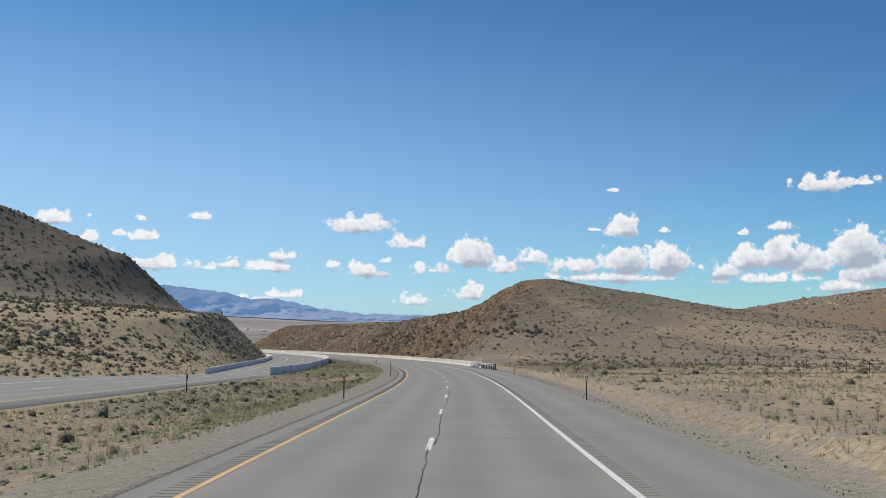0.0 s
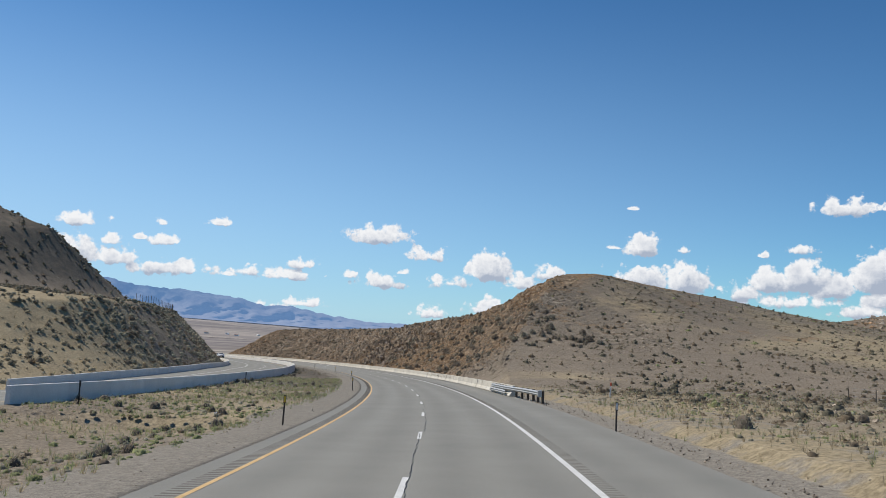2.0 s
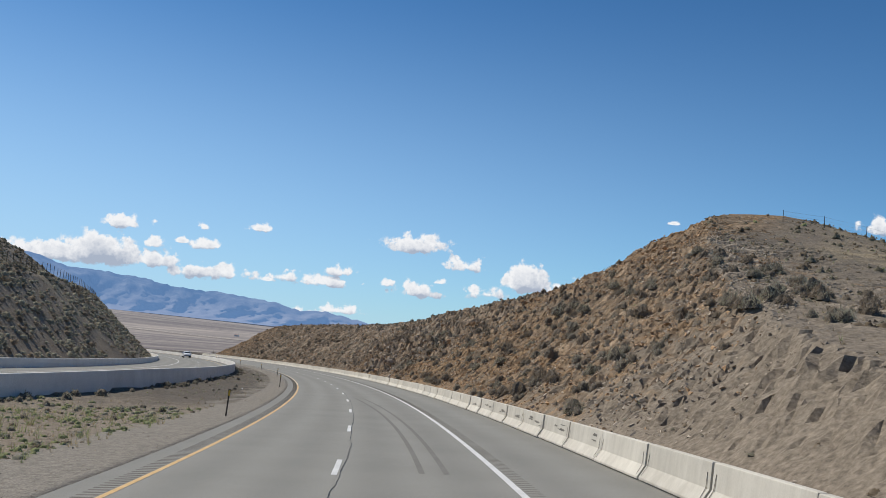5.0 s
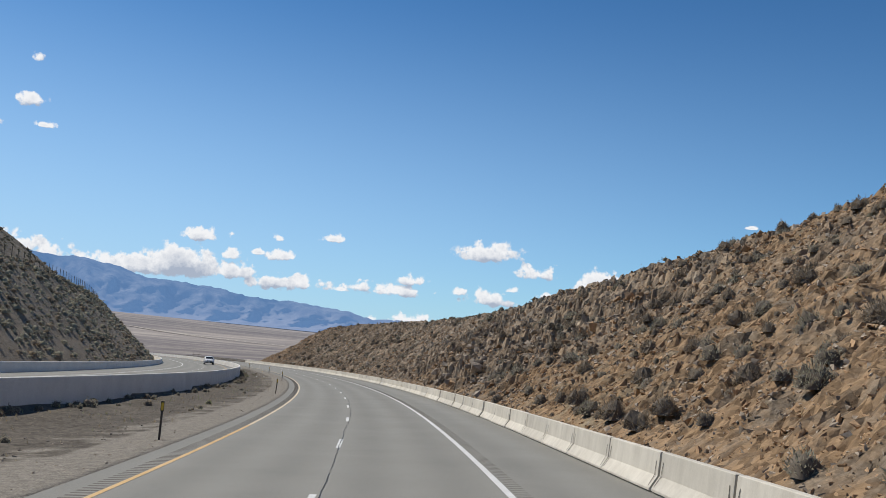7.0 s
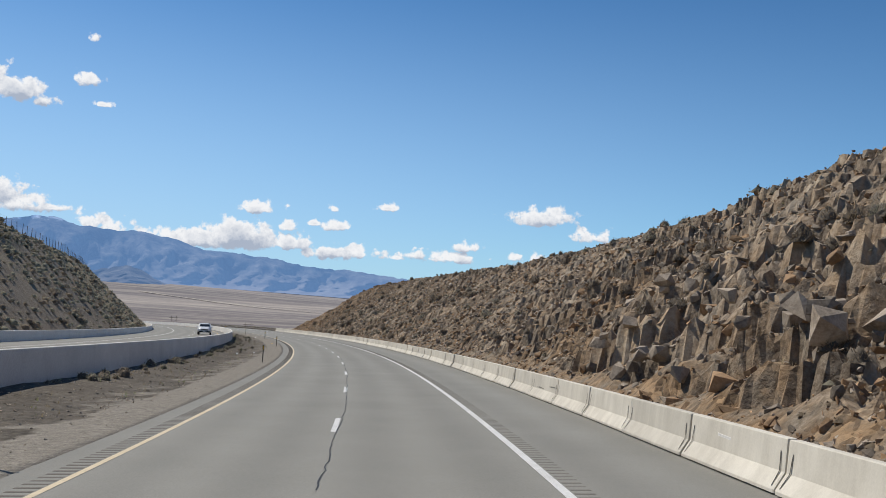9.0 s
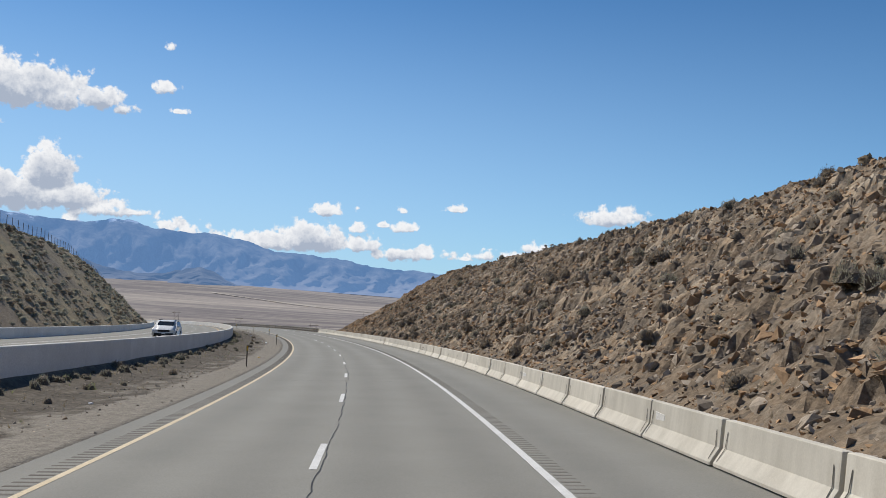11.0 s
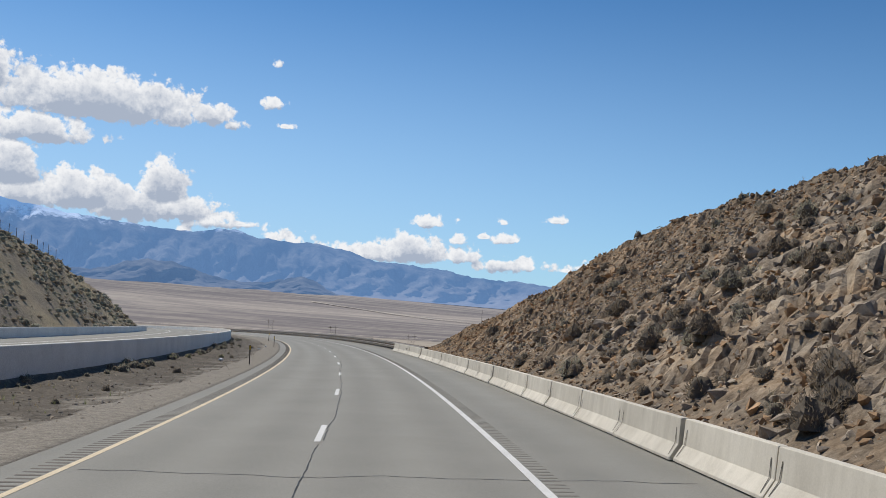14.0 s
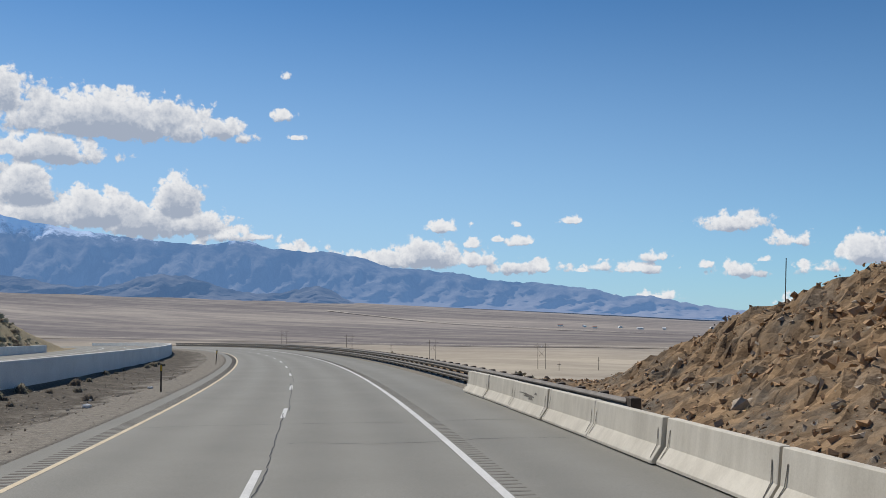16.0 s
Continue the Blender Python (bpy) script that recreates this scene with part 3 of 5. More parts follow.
def terrain(s, d):
    """Height of the natural ground above the road's dashes, and the shares of dry grass, rust rock and gravel."""
    b = bank(s)
    P = at(s, d, 0)
    x, y = P[..., 0], P[..., 1]
    # right hand: flat, then the hill with its cut face
    flank = np.clip((s - 128) / 100, 0, 1) ** 1.8
    crest = np.interp(d, CREST_D, CREST_H) * flank
    crest = np.where(s > 228, np.minimum(np.interp(s, CUT_S, CUT_H) + np.clip(d - 30, 0, 40) * 0.04 * steps(480, 440, s), np.interp(d, CREST_D, CREST_H)), crest)
    crest = crest + 0.6 + 0.012 * np.clip(d - 8, 0, 60) * (s < 200)
    far_right = np.interp(d, [120, 187, 216, 268, 330], [0, 10.5, 15.5, 23.0, 30.0]) * steps(240, 315, s) * steps(420, 350, s)
    shoulder = b * np.minimum(d, 9)
    rough = fuzz(x, y, 0.35, 4)
    cut = 0.66 * (d - 8.4) + 0.1 + (rough * 0.55 + 0.32 * np.abs(fuzz(x * 1.3, y, 1.15, 3))) * steps(9, 13, d)
    # bedrock steps that run slantwise down the cut
    bed_u = (d + 0.42 * s + 2.4 * fuzz(x, y, 0.13, 3)) / 2.6
    bed_step = 0.5 - (bed_u - np.floor(bed_u))
    ragged = np.clip(0.55 + 1.1 * fuzz(x, y, 0.09, 3), 0.15, 1.2)
    cut = cut + bed_step * ragged * np.interp(s, [190, 245, 258, 296, 310, 430, 450, 476], [0.0, 0.35, 1.0, 1.0, 0.5, 0.4, 0.5, 0.2]) * steps(9.0, 10.5, d)
    large, small, _ = broken(s, d)
    solid = bedrock(s, d)
    block = large * solid * np.interp(s, [300, 318, 445, 455], [1.0, 0.42, 0.38, 0.5]) + small * np.maximum(solid, 0.62) * steps(9.0, 10.5, d) * steps(138, 165, s)
    cut = cut + block
    crest_block = 0.45 * block * steps(140, 200, s) * steps(46, 38, d)
    right = np.minimum(np.maximum(cut, shoulder), crest + crest_block + fuzz(x, y, 0.12, 4) * 0.4 * steps(10, 25, d)) + far_right
    right = np.where(s > 462, np.minimum(right, np.maximum(0.3 - 0.0 * d, 0) + np.interp(s, CUT_S, CUT_H)), right)
    fall = steps(468, 500, s) * np.clip(d - 9.5, 0, 400) * 0.32
    right = np.where(d > 7.2, right, shoulder - 0.02) - fall
    # left hand: median, far carriageway, cut and hill
    w = wall_d(s)
    o = outer_d(s)
    foot = np.where(s > 93, b * w * 0.4 + 0.05, np.interp(s, ROAD2_S, ROAD2_IN) - 0.15)
    f = np.clip((-4.6 - d) / (-4.6 - w), 0, 1)
    ditch = np.where(s > 93, 0.25, 0.75) * np.sin(np.pi * f) ** 2
    median = (b * -4.6 - 0.03) * (1 - f) + foot * f - ditch * f ** 0.3 + fuzz(x, y, 0.8, 3) * 0.07 * steps(0.1, 0.3, f)
    bed = road2_z(s, d) - 0.12
    away = np.clip(o - 0.9 - d, 0, None)
    base2 = np.interp(s, ROAD2_S, ROAD2_OUT)
    low = np.interp(s, LEFT_S, LEFT_H)
    grade = np.interp(s, [50, 100, 132, 154, 168, 178], [0.13, 0.18, 0.28, 0.46, 0.74, 0.97])
    back = away - low / grade
    up = (np.interp(s, FOOT_S, FOOT_D) - d) * np.interp(s, [230, 270], [0.73, 1.0])
    upper = (0.80 * np.clip(up, 0, 15.5) + np.interp(s, [263, 310], [0.24, 0.5]) * np.clip(up - 15, 0, 70)) * np.interp(s, [60, 150, 210, 240, 263, 300, 345, 365, 395, 430], [0.1, 0.2, 0.38, 0.68, 0.98, 0.8, 0.68, 0.6, 0.8, 0])
    hill = low + np.clip(back, 0, 80) * np.interp(s, [200, 230, 263, 290], [0.08, 0.12, 0.17, 0.12]) + upper + steps(470, 520, s) * np.clip(away - 14, 0, 300) * -0.15
    hill = hill - steps(560, 620, s) * away * 0.1
    face = grade * away + fuzz(x, y, 0.5, 4) * 0.35 * steps(0.5, 3, away)
    left = base2 - 0.1 + np.minimum(face, hill + fuzz(x, y, 0.13, 4) * 0.45 * steps(3, 12, away))
    z = np.where(d > 0, right, np.where(d > w, median, np.where(d > o - 0.9, bed, left)))
    z = np.where((d > -4.6) & (d < 7.2), b * d - 0.12, z)
    # outer rim sinks to the plain
    base = np.interp(s, LINE_S, LINE_Z)
    rim = np.maximum(np.maximum(steps(-190, -290, d), steps(340, 430, d)), np.maximum(steps(600, 700, s) * (steps(8, 60, d) + steps(-30, -80, d)), steps(-60, -100, s) * 0))
    z = z * (1 - rim) + (VALLEY_Z - 3 - base) * rim
    # cover
    patch = fuzz(x, y, 0.06, 3)
    grass = np.where(d > 0, 0.20 + 0.45 * steps(150, 90, s) + 0.38 * steps(28, 80, d) * (s < 260), np.where(d > w, 0.42 * steps(190, 130, s) + 0.02, 0.18 + 0.75 * steps(195, 165, s) * steps(-95, -60, d) + 0.35 * steps(370, 410, s)))
    grass = np.clip(grass + 0.25 * patch, 0, 1)
    on_face = (d > 9) & (z < crest - 0.2) & (s > 128) & (s < 480)
    rust = np.where(d > 0, np.where(on_face | (s > 225), 0.55, 0.0) * steps(150, 190, s), 0.08)
    rust = rust - 0.06 * steps(270, 310, s) * steps(440, 410, s) * (d > 0) + 0.25 * steps(440, 455, s) * (d > 0)
    rust = rust + 0.8 * np.exp(-((s - 226) / 8.0) ** 2 - ((d - 40) / 8.0) ** 2) + 0.08 * steps(196, 215, s) * steps(262, 245, s) * (d > 8) * (d < 40)
    rust = np.where((s > 500) & (d > 8), 0.15, rust)
    gravel = np.where((d > -7.5 + 1.1 * steps(150, 200, s)) & (d < -4), 1.0, np.where((d > 0) & (d < 8.3), 1.0, np.where((d > 0) & (d < 14), 0.42 * steps(150, 125, s), np.where((d < -4) & (d > w - 0.2), 0.12 * steps(140, 200, s) + 0.35 * steps(-9.5, -7, d), 0.0))))
    dark = np.where((d < -4.6) & (d > w), 0.85 * steps(160, 205, s), np.where(d > 8.4, (0.22 + 0.20 * steps(285, 320, s)) * steps(180, 205, s) * steps(490, 475, s), 0.0)) + np.where(d < w, 0.15 * steps(185, 230, s) * steps(420, 370, s) + 0.42 * steps(0, 6, up) * steps(120, 170, s), 0.24 * steps(14, 24, d) * steps(80, 110, s) * steps(232, 226, s))
    return z, grass, np.clip(rust, 0, 1), gravel, dark


def ground_z(s, d):
    return terrain(np.asarray(s, float), np.asarray(d, float))[0]


def mesh_of(name, verts, faces, mat, smooth=False):
    me = bpy.data.meshes.new(name)
    me.from_pydata([tuple(v) for v in verts], [], faces)
    me.materials.append(mat)
    if smooth:
        me.polygons.foreach_set("use_smooth", np.ones(len(me.polygons), bool))
    me.update()
    return me


def big_mesh(name, verts, quads, mats, index=None, smooth=False):
    """A mesh from arrays of corners and of four-cornered or three-cornered faces."""
    me = bpy.data.meshes.new(name)
    verts, quads = np.asarray(verts, np.float32), np.asarray(quads, np.int32)
    n, k = quads.shape
    me.vertices.add(len(verts))
    me.vertices.foreach_set("co", verts.ravel())
    me.loops.add(n * k)
    me.loops.foreach_set("vertex_index", quads.ravel())
    me.polygons.add(n)
    me.polygons.foreach_set("loop_start", np.arange(0, n * k, k, dtype=np.int32))
    for m in mats:
        me.materials.append(m)
    if index is not None:
        me.polygons.foreach_set("material_index", np.asarray(index, np.int32))
    me.polygons.foreach_set("use_smooth", np.full(n, smooth))
    me.update(calc_edges=True)
    me.validate()
    return me


def grid_faces(rows, cols):
    i = np.arange(rows - 1)[:, None] * cols + np.arange(cols - 1)[None, :]
    return np.stack([i, i + 1, i + cols + 1, i + cols], -1).reshape(-1, 4)


def part(name, me, parent, label=""):
    """Links a mesh as one part of a thing."""
    ob = new(name, me)
    ob.parent = parent
    if label:
        tagged(ob, label)
    return ob


def bm_mesh(name, bm, mat, smooth=False):
    me = bpy.data.meshes.new(name)
    bm.to_mesh(me)
    bm.free()
    me.materials.append(mat)
    if smooth:
        me.polygons.foreach_set("use_smooth", np.ones(len(me.polygons), bool))
    return me


def box_bm(x0, x1, y0, y1, z0, z1, bevel=0.0, bm=None):
    bm = bm or bmesh.new()
    vs = [bm.verts.new(p) for p in ((x0, y0, z0), (x1, y0, z0), (x1, y1, z0), (x0, y1, z0), (x0, y0, z1), (x1, y0, z1), (x1, y1, z1), (x0, y1, z1))]
    for f in ((3, 2, 1, 0), (4, 5, 6, 7), (0, 1, 5, 4), (1, 2, 6, 5), (2, 3, 7, 6), (3, 0, 4, 7)):
        bm.faces.new([vs[i] for i in f])
    if bevel:
        bmesh.ops.bevel(bm, geom=bm.edges[:], offset=bevel, segments=1, affect="EDGES")
    return bm


# ---- ground: hillsides along the road ----
COLS = np.unique(np.round(np.concatenate([
    np.arange(-300, -80, 9.0), np.arange(-80, -44, 2.0), np.arange(-44, -4, 0.55), [-4.6, -4.59], np.arange(-4, 8, 1.0),
    np.arange(8, 42, 0.55), np.arange(42, 90, 2.2), np.arange(90, 441, 9.0)]), 2))
ROWS = np.concatenate([np.arange(-80, 8, 4.0), np.arange(8, 480, 1.0), np.arange(480, 600, 1.6), np.arange(600, 761, 5.0)])
gs, gd = np.meshgrid(ROWS, COLS, indexing="ij")
gz, grass_share, rust_share, gravel_share, dark_share = terrain(gs, gd)
fs_, fd_ = np.meshgrid(0.5 * (ROWS[1:] + ROWS[:-1]), 0.5 * (COLS[1:] + COLS[:-1]), indexing="ij")
covered = ((fd_ > 9.6) & (fd_ < 43) & (fs_ > 141.5) & (fs_ < 477)).ravel()
quads = grid_faces(len(ROWS), len(COLS))[~covered]
used, quads = np.unique(quads, return_inverse=True)
quads = quads.reshape(-1, 4)
ground_mesh = big_mesh("ground", at(gs, gd, gz).reshape(-1, 3)[used], quads, [M_TERRAIN], smooth=True)
cover = ground_mesh.color_attributes.new("cover", "FLOAT_COLOR", "POINT")
cover.data.foreach_set("color", np.stack([grass_share, rust_share, gravel_share, dark_share], -1).reshape(-1, 4)[used].astype(np.float32).ravel())
ground = tagged(new("ground", ground_mesh), "dry desert ground with gravel verges and rocky road cuts", "ground", kind="structure")

# the rocky cut, in a fine uneven sheet
cut_d = np.concatenate([np.arange(8.8, 31, 0.27), np.arange(31, 45, 0.5)])
cut_s = np.arange(140, 479, 0.25)
jr = np.random.RandomState(77)
cs, cd = np.meshgrid(cut_s, cut_d, indexing="ij")
inner = np.zeros(cs.shape)
inner[1:-1, 1:-1] = 1
cs = cs + inner * jr.uniform(-0.09, 0.09, cs.shape)
cd = cd + inner * jr.uniform(-0.09, 0.09, cs.shape)
cz, c_grass, c_rust, c_gravel, c_dark = terrain(cs, cd)
face = big_mesh("rock_cut", at(cs, cd, cz).reshape(-1, 3), grid_faces(len(cut_s), len(cut_d)), [M_TERRAIN])
cover = face.color_attributes.new("cover", "FLOAT_COLOR", "POINT")
cover.data.foreach_set("color", np.stack([c_grass, c_rust, c_gravel, c_dark], -1).astype(np.float32).ravel())
stone = face.color_attributes.new("stone", "FLOAT_COLOR", "POINT")
stone_share, stone_tone = bedrock(cs, cd), broken(cs, cd)[2]
stone.data.foreach_set("color", np.stack([np.clip(stone_share * np.interp(cs, [255, 300, 320], [1.3, 1.3, 1.9]), 0, 1), stone_tone, 0 * cs, 0 * cs + 1], -1).astype(np.float32).ravel())
tagged(new("rock_cut", face), "fractured tan and rust bedrock of the road cut with soil between", "rock face", kind="structure")

# ---- the plain in the valley, out to the mountains ----
HUB = np.array([-60.0, 300.0])
rad = np.concatenate([np.linspace(0, 300, 7), np.geomspace(340, 4930, 60)])
ang = np.linspace(0, 2 * np.pi, 181)
ra, an = np.meshgrid(rad, ang, indexing="ij")
px, py = HUB[0] + ra * np.cos(an), HUB[1] + ra * np.sin(an)
pz = VALLEY_Z + fuzz(px, py, 0.006, 3) * 2.5 * steps(300, 900, ra) 
pb = np.degrees(np.arctan2(-(px - HUB[0]), py - HUB[1]))
pz = pz + np.interp(pb, [-180, 0, 8, 16, 31, 51, 90, 180], [-10, -10, -6, 18, 62, 92, 80, -10]) * steps(1300, 4300, ra)
plain = tagged(new("valley_plain", big_mesh("valley_plain", np.stack([px, py, pz], -1).reshape(-1, 3), grid_faces(len(rad), len(ang)), [M_VALLEY], smooth=True)),
               "wide sagebrush plain with pale grass bands", "ground", kind="structure")

# ---- far mountains: bearing and height of the skyline in degrees ----
RIDGE_AZ = [-60, -30, -12, 0, 3, 5.6, 7.3, 9, 10.8, 12.5, 14, 16.1, 17.6, 20.5, 22.6, 25, 27.2, 28.7, 31, 32.4, 34.6, 35.7, 37.1, 38.2, 39.6, 41.6, 45, 48.2, 51, 56, 66, 80, 100]
RIDGE_EL = [-0.9, -0.8, -0.6, -0.45, -0.3, -0.25, -0.05, 0.18, 0.6, 0.52, 0.9, 1.15, 1.33, 1.45, 1.85, 2.1, 2.25, 2.75, 3.15, 3.13, 3.3, 3.68, 3.69, 3.44, 3.45, 3.64, 3.95, 4.45, 5.0, 5.2, 4.6, 3.5, 1.0]
EYE = np.array([-50.0, 250.0, -11.0])


def mountain_range(label, az0, az1, skyline, near, deep, foot, seed, steep, mat):
    """A range of ridges and gullies whose skyline keeps the given height over the plain."""
    az = np.linspace(az0, az1, int((az1 - az0) * 5))
    level = np.linspace(0, 1, 40)
    a, l = np.meshgrid(az, level, indexing="ij")
    top = np.repeat(skyline(az)[:, None], len(level), 1)
    spur = fuzz(a * 0.9 + 3.1 * seed + 1.2 * l, l * 2.2 + a * 0.15, 1.0, 5)
    gully = fuzz(a * 3.1 + 2.4 * l + seed, l * 5.0 - a * 0.5, 1.0, 4)
    reach = near + deep * l - deep * (0.45 * spur + 0.12 * gully) * np.sin(np.pi * l)
    base_el = np.interp(a, [-60, 0, 7, 16, 31, 51, 100], [-1.2, -1.1, -1.0, -0.65, -0.1, 0.25, 0.3]) + foot
    rise = np.clip(l ** steep + (0.20 * spur + 0.09 * gully) * np.sin(np.pi * l) * (0.35 + 0.65 * l), 0, 1.02)
    el = base_el + (top - base_el) * rise
    z = EYE[2] + reach * np.tan(np.radians(el))
    x, y = EYE[0] - np.sin(np.radians(a)) * reach, EYE[1] + np.cos(np.radians(a)) * reach
    me = big_mesh("backdrop", np.stack([x, y, z], -1).reshape(-1, 3), grid_faces(len(az), len(level)), [mat], smooth=True)
    return tagged(new("backdrop", me), label, "mountains", kind="structure")


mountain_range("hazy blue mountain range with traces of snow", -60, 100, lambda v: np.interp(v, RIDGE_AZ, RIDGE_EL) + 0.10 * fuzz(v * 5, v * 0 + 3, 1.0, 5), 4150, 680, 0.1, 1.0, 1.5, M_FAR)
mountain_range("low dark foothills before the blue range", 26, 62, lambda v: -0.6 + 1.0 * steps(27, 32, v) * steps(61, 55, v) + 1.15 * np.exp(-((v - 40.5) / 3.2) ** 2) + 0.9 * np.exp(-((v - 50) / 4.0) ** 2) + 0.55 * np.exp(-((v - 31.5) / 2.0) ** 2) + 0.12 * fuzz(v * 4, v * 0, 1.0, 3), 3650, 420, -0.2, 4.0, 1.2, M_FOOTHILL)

# ---- carriageways ----


def ribbon(name, s, rows, mat, smooth=True):
    """A strip along the road: for each of rows (d, z), arrays or numbers, one edge."""
    pts = np.stack([at(s, d + 0 * s, z + 0 * s) for d, z in rows], 1)
    return big_mesh(name, pts.reshape(-1, 3), grid_faces(len(s), len(rows))[:, ::-1], [mat], smooth=smooth)


def across_attribute(me, values):
    a = me.attributes.new("across", "FLOAT", "POINT")
    a.data.foreach_set("value", np.asarray(values, np.float32).ravel())


rs = np.arange(-80, 760, 2.0)
rb = bank(rs)
road_cols = [-4.75, -4.6, -4.58, -3.64, -1.83, 0, 1.83, 3.67, 6.0, 6.98, 7.0, 7.15]
road_rows = [(d, rb * d - (0.16 if d in (-4.75, 7.15) else 0.0)) for d in road_cols]
road_mesh = ribbon("road", rs, road_rows, M_ASPHALT)
across_attribute(road_mesh, np.tile(road_cols, (len(rs), 1)))
road = tagged(new("road", road_mesh), "weathered grey asphalt highway carriageway with two lanes", "road", kind="structure")

o2 = [0.35, 0.5, 2.0, 5.65, 9.3, 12.3, 13.3, 13.6]
rows2 = []
for k, v in enumerate(o2):
    d = wall_d(rs) - v
    rows2.append((d, road2_z(rs, d) - (0.15 if k in (0, len(o2) - 1) else 0)))
road2_mesh = ribbon("road_2", rs, rows2[::-1], M_ASPHALT)
across_attribute(road2_mesh, np.tile([5.65 - v for v in o2[::-1]], (len(rs), 1)))
road2 = tagged(new("road_2", road2_mesh), "pale grey asphalt carriageway beyond the median wall", "road", kind="structure")


def painted(name, d, half, mat, parent, s, lift=0.005, level=None):
    z = (lambda v: bank(s) * v) if level is None else level
    me = ribbon(name, s, [(d - half, z(d - half) + lift), (d + half, z(d + half) + lift)], mat)
    return part(name, me, parent)


painted("yellow_edge_line", -3.64, 0.06, M_YELLOW_LINE, road, rs[rs <= 228])
tagged(painted("yellow_edge_line", -3.64, 0.06, M_PALE_LINE, road, rs[rs >= 228]), "sun-bleached cream yellow line")
painted("white_edge_line", 3.67, 0.075, M_WHITE_LINE, road, rs)
DASH, CYCLE, FIRST = 3.05, 12.42, 9.9
for k in range(-2, 50):
    a = FIRST + CYCLE * k
    painted("lane_dash", 0.0, 0.065, M_WHITE_LINE, road, np.linspace(a - DASH / 2, a + DASH / 2, 4))
line2 = rs[(rs > -60)]
for v, half, m in ((1.9, 0.06, M_YELLOW_LINE), (9.3, 0.07, M_WHITE_LINE)):
    d2 = wall_d(line2) - v
    me = ribbon("edge_line", line2, [(d2 - half, road2_z(line2, d2 - half) + 0.005), (d2 + half, road2_z(line2, d2 + half) + 0.005)], m)
    part("edge_line", me, road2)
for k in range(-2, 50):
    a = FIRST + 4 + CYCLE * k
    ds = np.linspace(a - DASH / 2, a + DASH / 2, 4)
    dd = wall_d(ds) - 5.6
    part("lane_dash", ribbon("lane_dash", ds, [(dd - 0.065, road2_z(ds, dd - 0.065) + 0.005), (dd + 0.065, road2_z(ds, dd + 0.065) + 0.005)], M_WHITE_LINE), road2)


def rumble(d0, d1, mat):
    """Milled bars across the edge of the shoulder, one each 0.3 m."""
    s = np.arange(-10, 560, 0.30)
    rows = np.stack([s - 0.05, s - 0.042, s + 0.042, s + 0.05], 1).ravel()
    z = np.tile([0.002, 0.006, 0.006, 0.002], len(s))
    pts = np.stack([at(rows, d0, bank(rows) * d0 + z), at(rows, d1, bank(rows) * d1 + z)], 1)
    faces = grid_faces(len(rows), 2)[:, ::-1]
    faces = faces[np.arange(len(faces)) % 4 != 3]
    return big_mesh("rumble_strip", pts.reshape(-1, 3), faces, [mat])


tagged(part("rumble_strip", rumble(-4.10, -3.73, M_RUMBLE), road), kind="stuff")
tagged(part("rumble_strip", rumble(3.77, 4.08, M_MILLED), road), kind="stuff")


def wandering(name, s, d0, amp, seed, half, mat, lift=0.004):
    r = np.random.RandomState(seed)
    d = d0 + amp * np.cumsum(r.randn(len(s))) / np.sqrt(len(s)) * 2 + amp * 0.25 * r.randn(len(s))
    wide = half * (0.5 + r.rand(len(s)))
    return part(name, ribbon(name, s, [(d - wide, bank(s) * (d - wide) + lift), (d + wide, bank(s) * (d + wide) + lift)], mat, smooth=False), road)


for k in range(0, 33):
    a = -10 + 16 * k
    wandering("sealed_crack", np.arange(a, a + 15.5, 0.35), 0.11, 0.035, 40 + k, 0.010, M_TAR, 0.0075)
for k, a in enumerate((24, 61, 103, 190, 253, 341, 387, 402, 462, 466)):
    # cracks across the lanes
    d = np.linspace(-3.4 if k % 2 else 0.3, 6.3, 40)
    r = np.random.RandomState(90 + k)
    s = a + np.cumsum(r.randn(40)) * 0.06
    pts = np.stack([at(s - 0.012, d, bank(s) * d + 0.0042), at(s + 0.012, d, bank(s) * d + 0.0042)], 1)
    part("cross_crack", big_mesh("cross_crack", pts.reshape(-1, 3), grid_faces(40, 2), [M_TAR]), road)
ss = np.linspace(158, 200, 22)
for off in (0.0, 0.55):
    dd = 1.9 + off - 1.3 * ((ss - 158) / 42) ** 2
    part("skid_mark", ribbon("skid_mark", ss, [(dd - 0.07, bank(ss) * dd + 0.004), (dd + 0.07, bank(ss) * dd + 0.004)], M_SKID), road)

# ---- concrete barriers ----


def extrude_profile(name, prof, length, mat, joint=0.02):
    """A cast section, y along its length, with the profile (x, z) and chamfered ends."""
    bm = bmesh.new()
    rings = []
    for y, k in ((joint, 0.96), (joint + 0.03, 1.0), (length - joint - 0.03, 1.0), (length - joint, 0.96)):
        cx = sum(p[0] for p in prof) / len(prof)
        rings.append([bm.verts.new((cx + (x - cx) * k, y, z * (1 if k == 1 else 0.99))) for x, z in prof])
    n = len(prof)
    for a, b in zip(rings, rings[1:]):
        for i in range(n):
            bm.faces.new((a[i], a[(i + 1) % n], b[(i + 1) % n], b[i]))
    bm.faces.new(rings[0][::-1])
    bm.faces.new(rings[-1])
    bmesh.ops.recalc_face_normals(bm, faces=bm.faces)
    return bm_mesh(name, bm, mat)


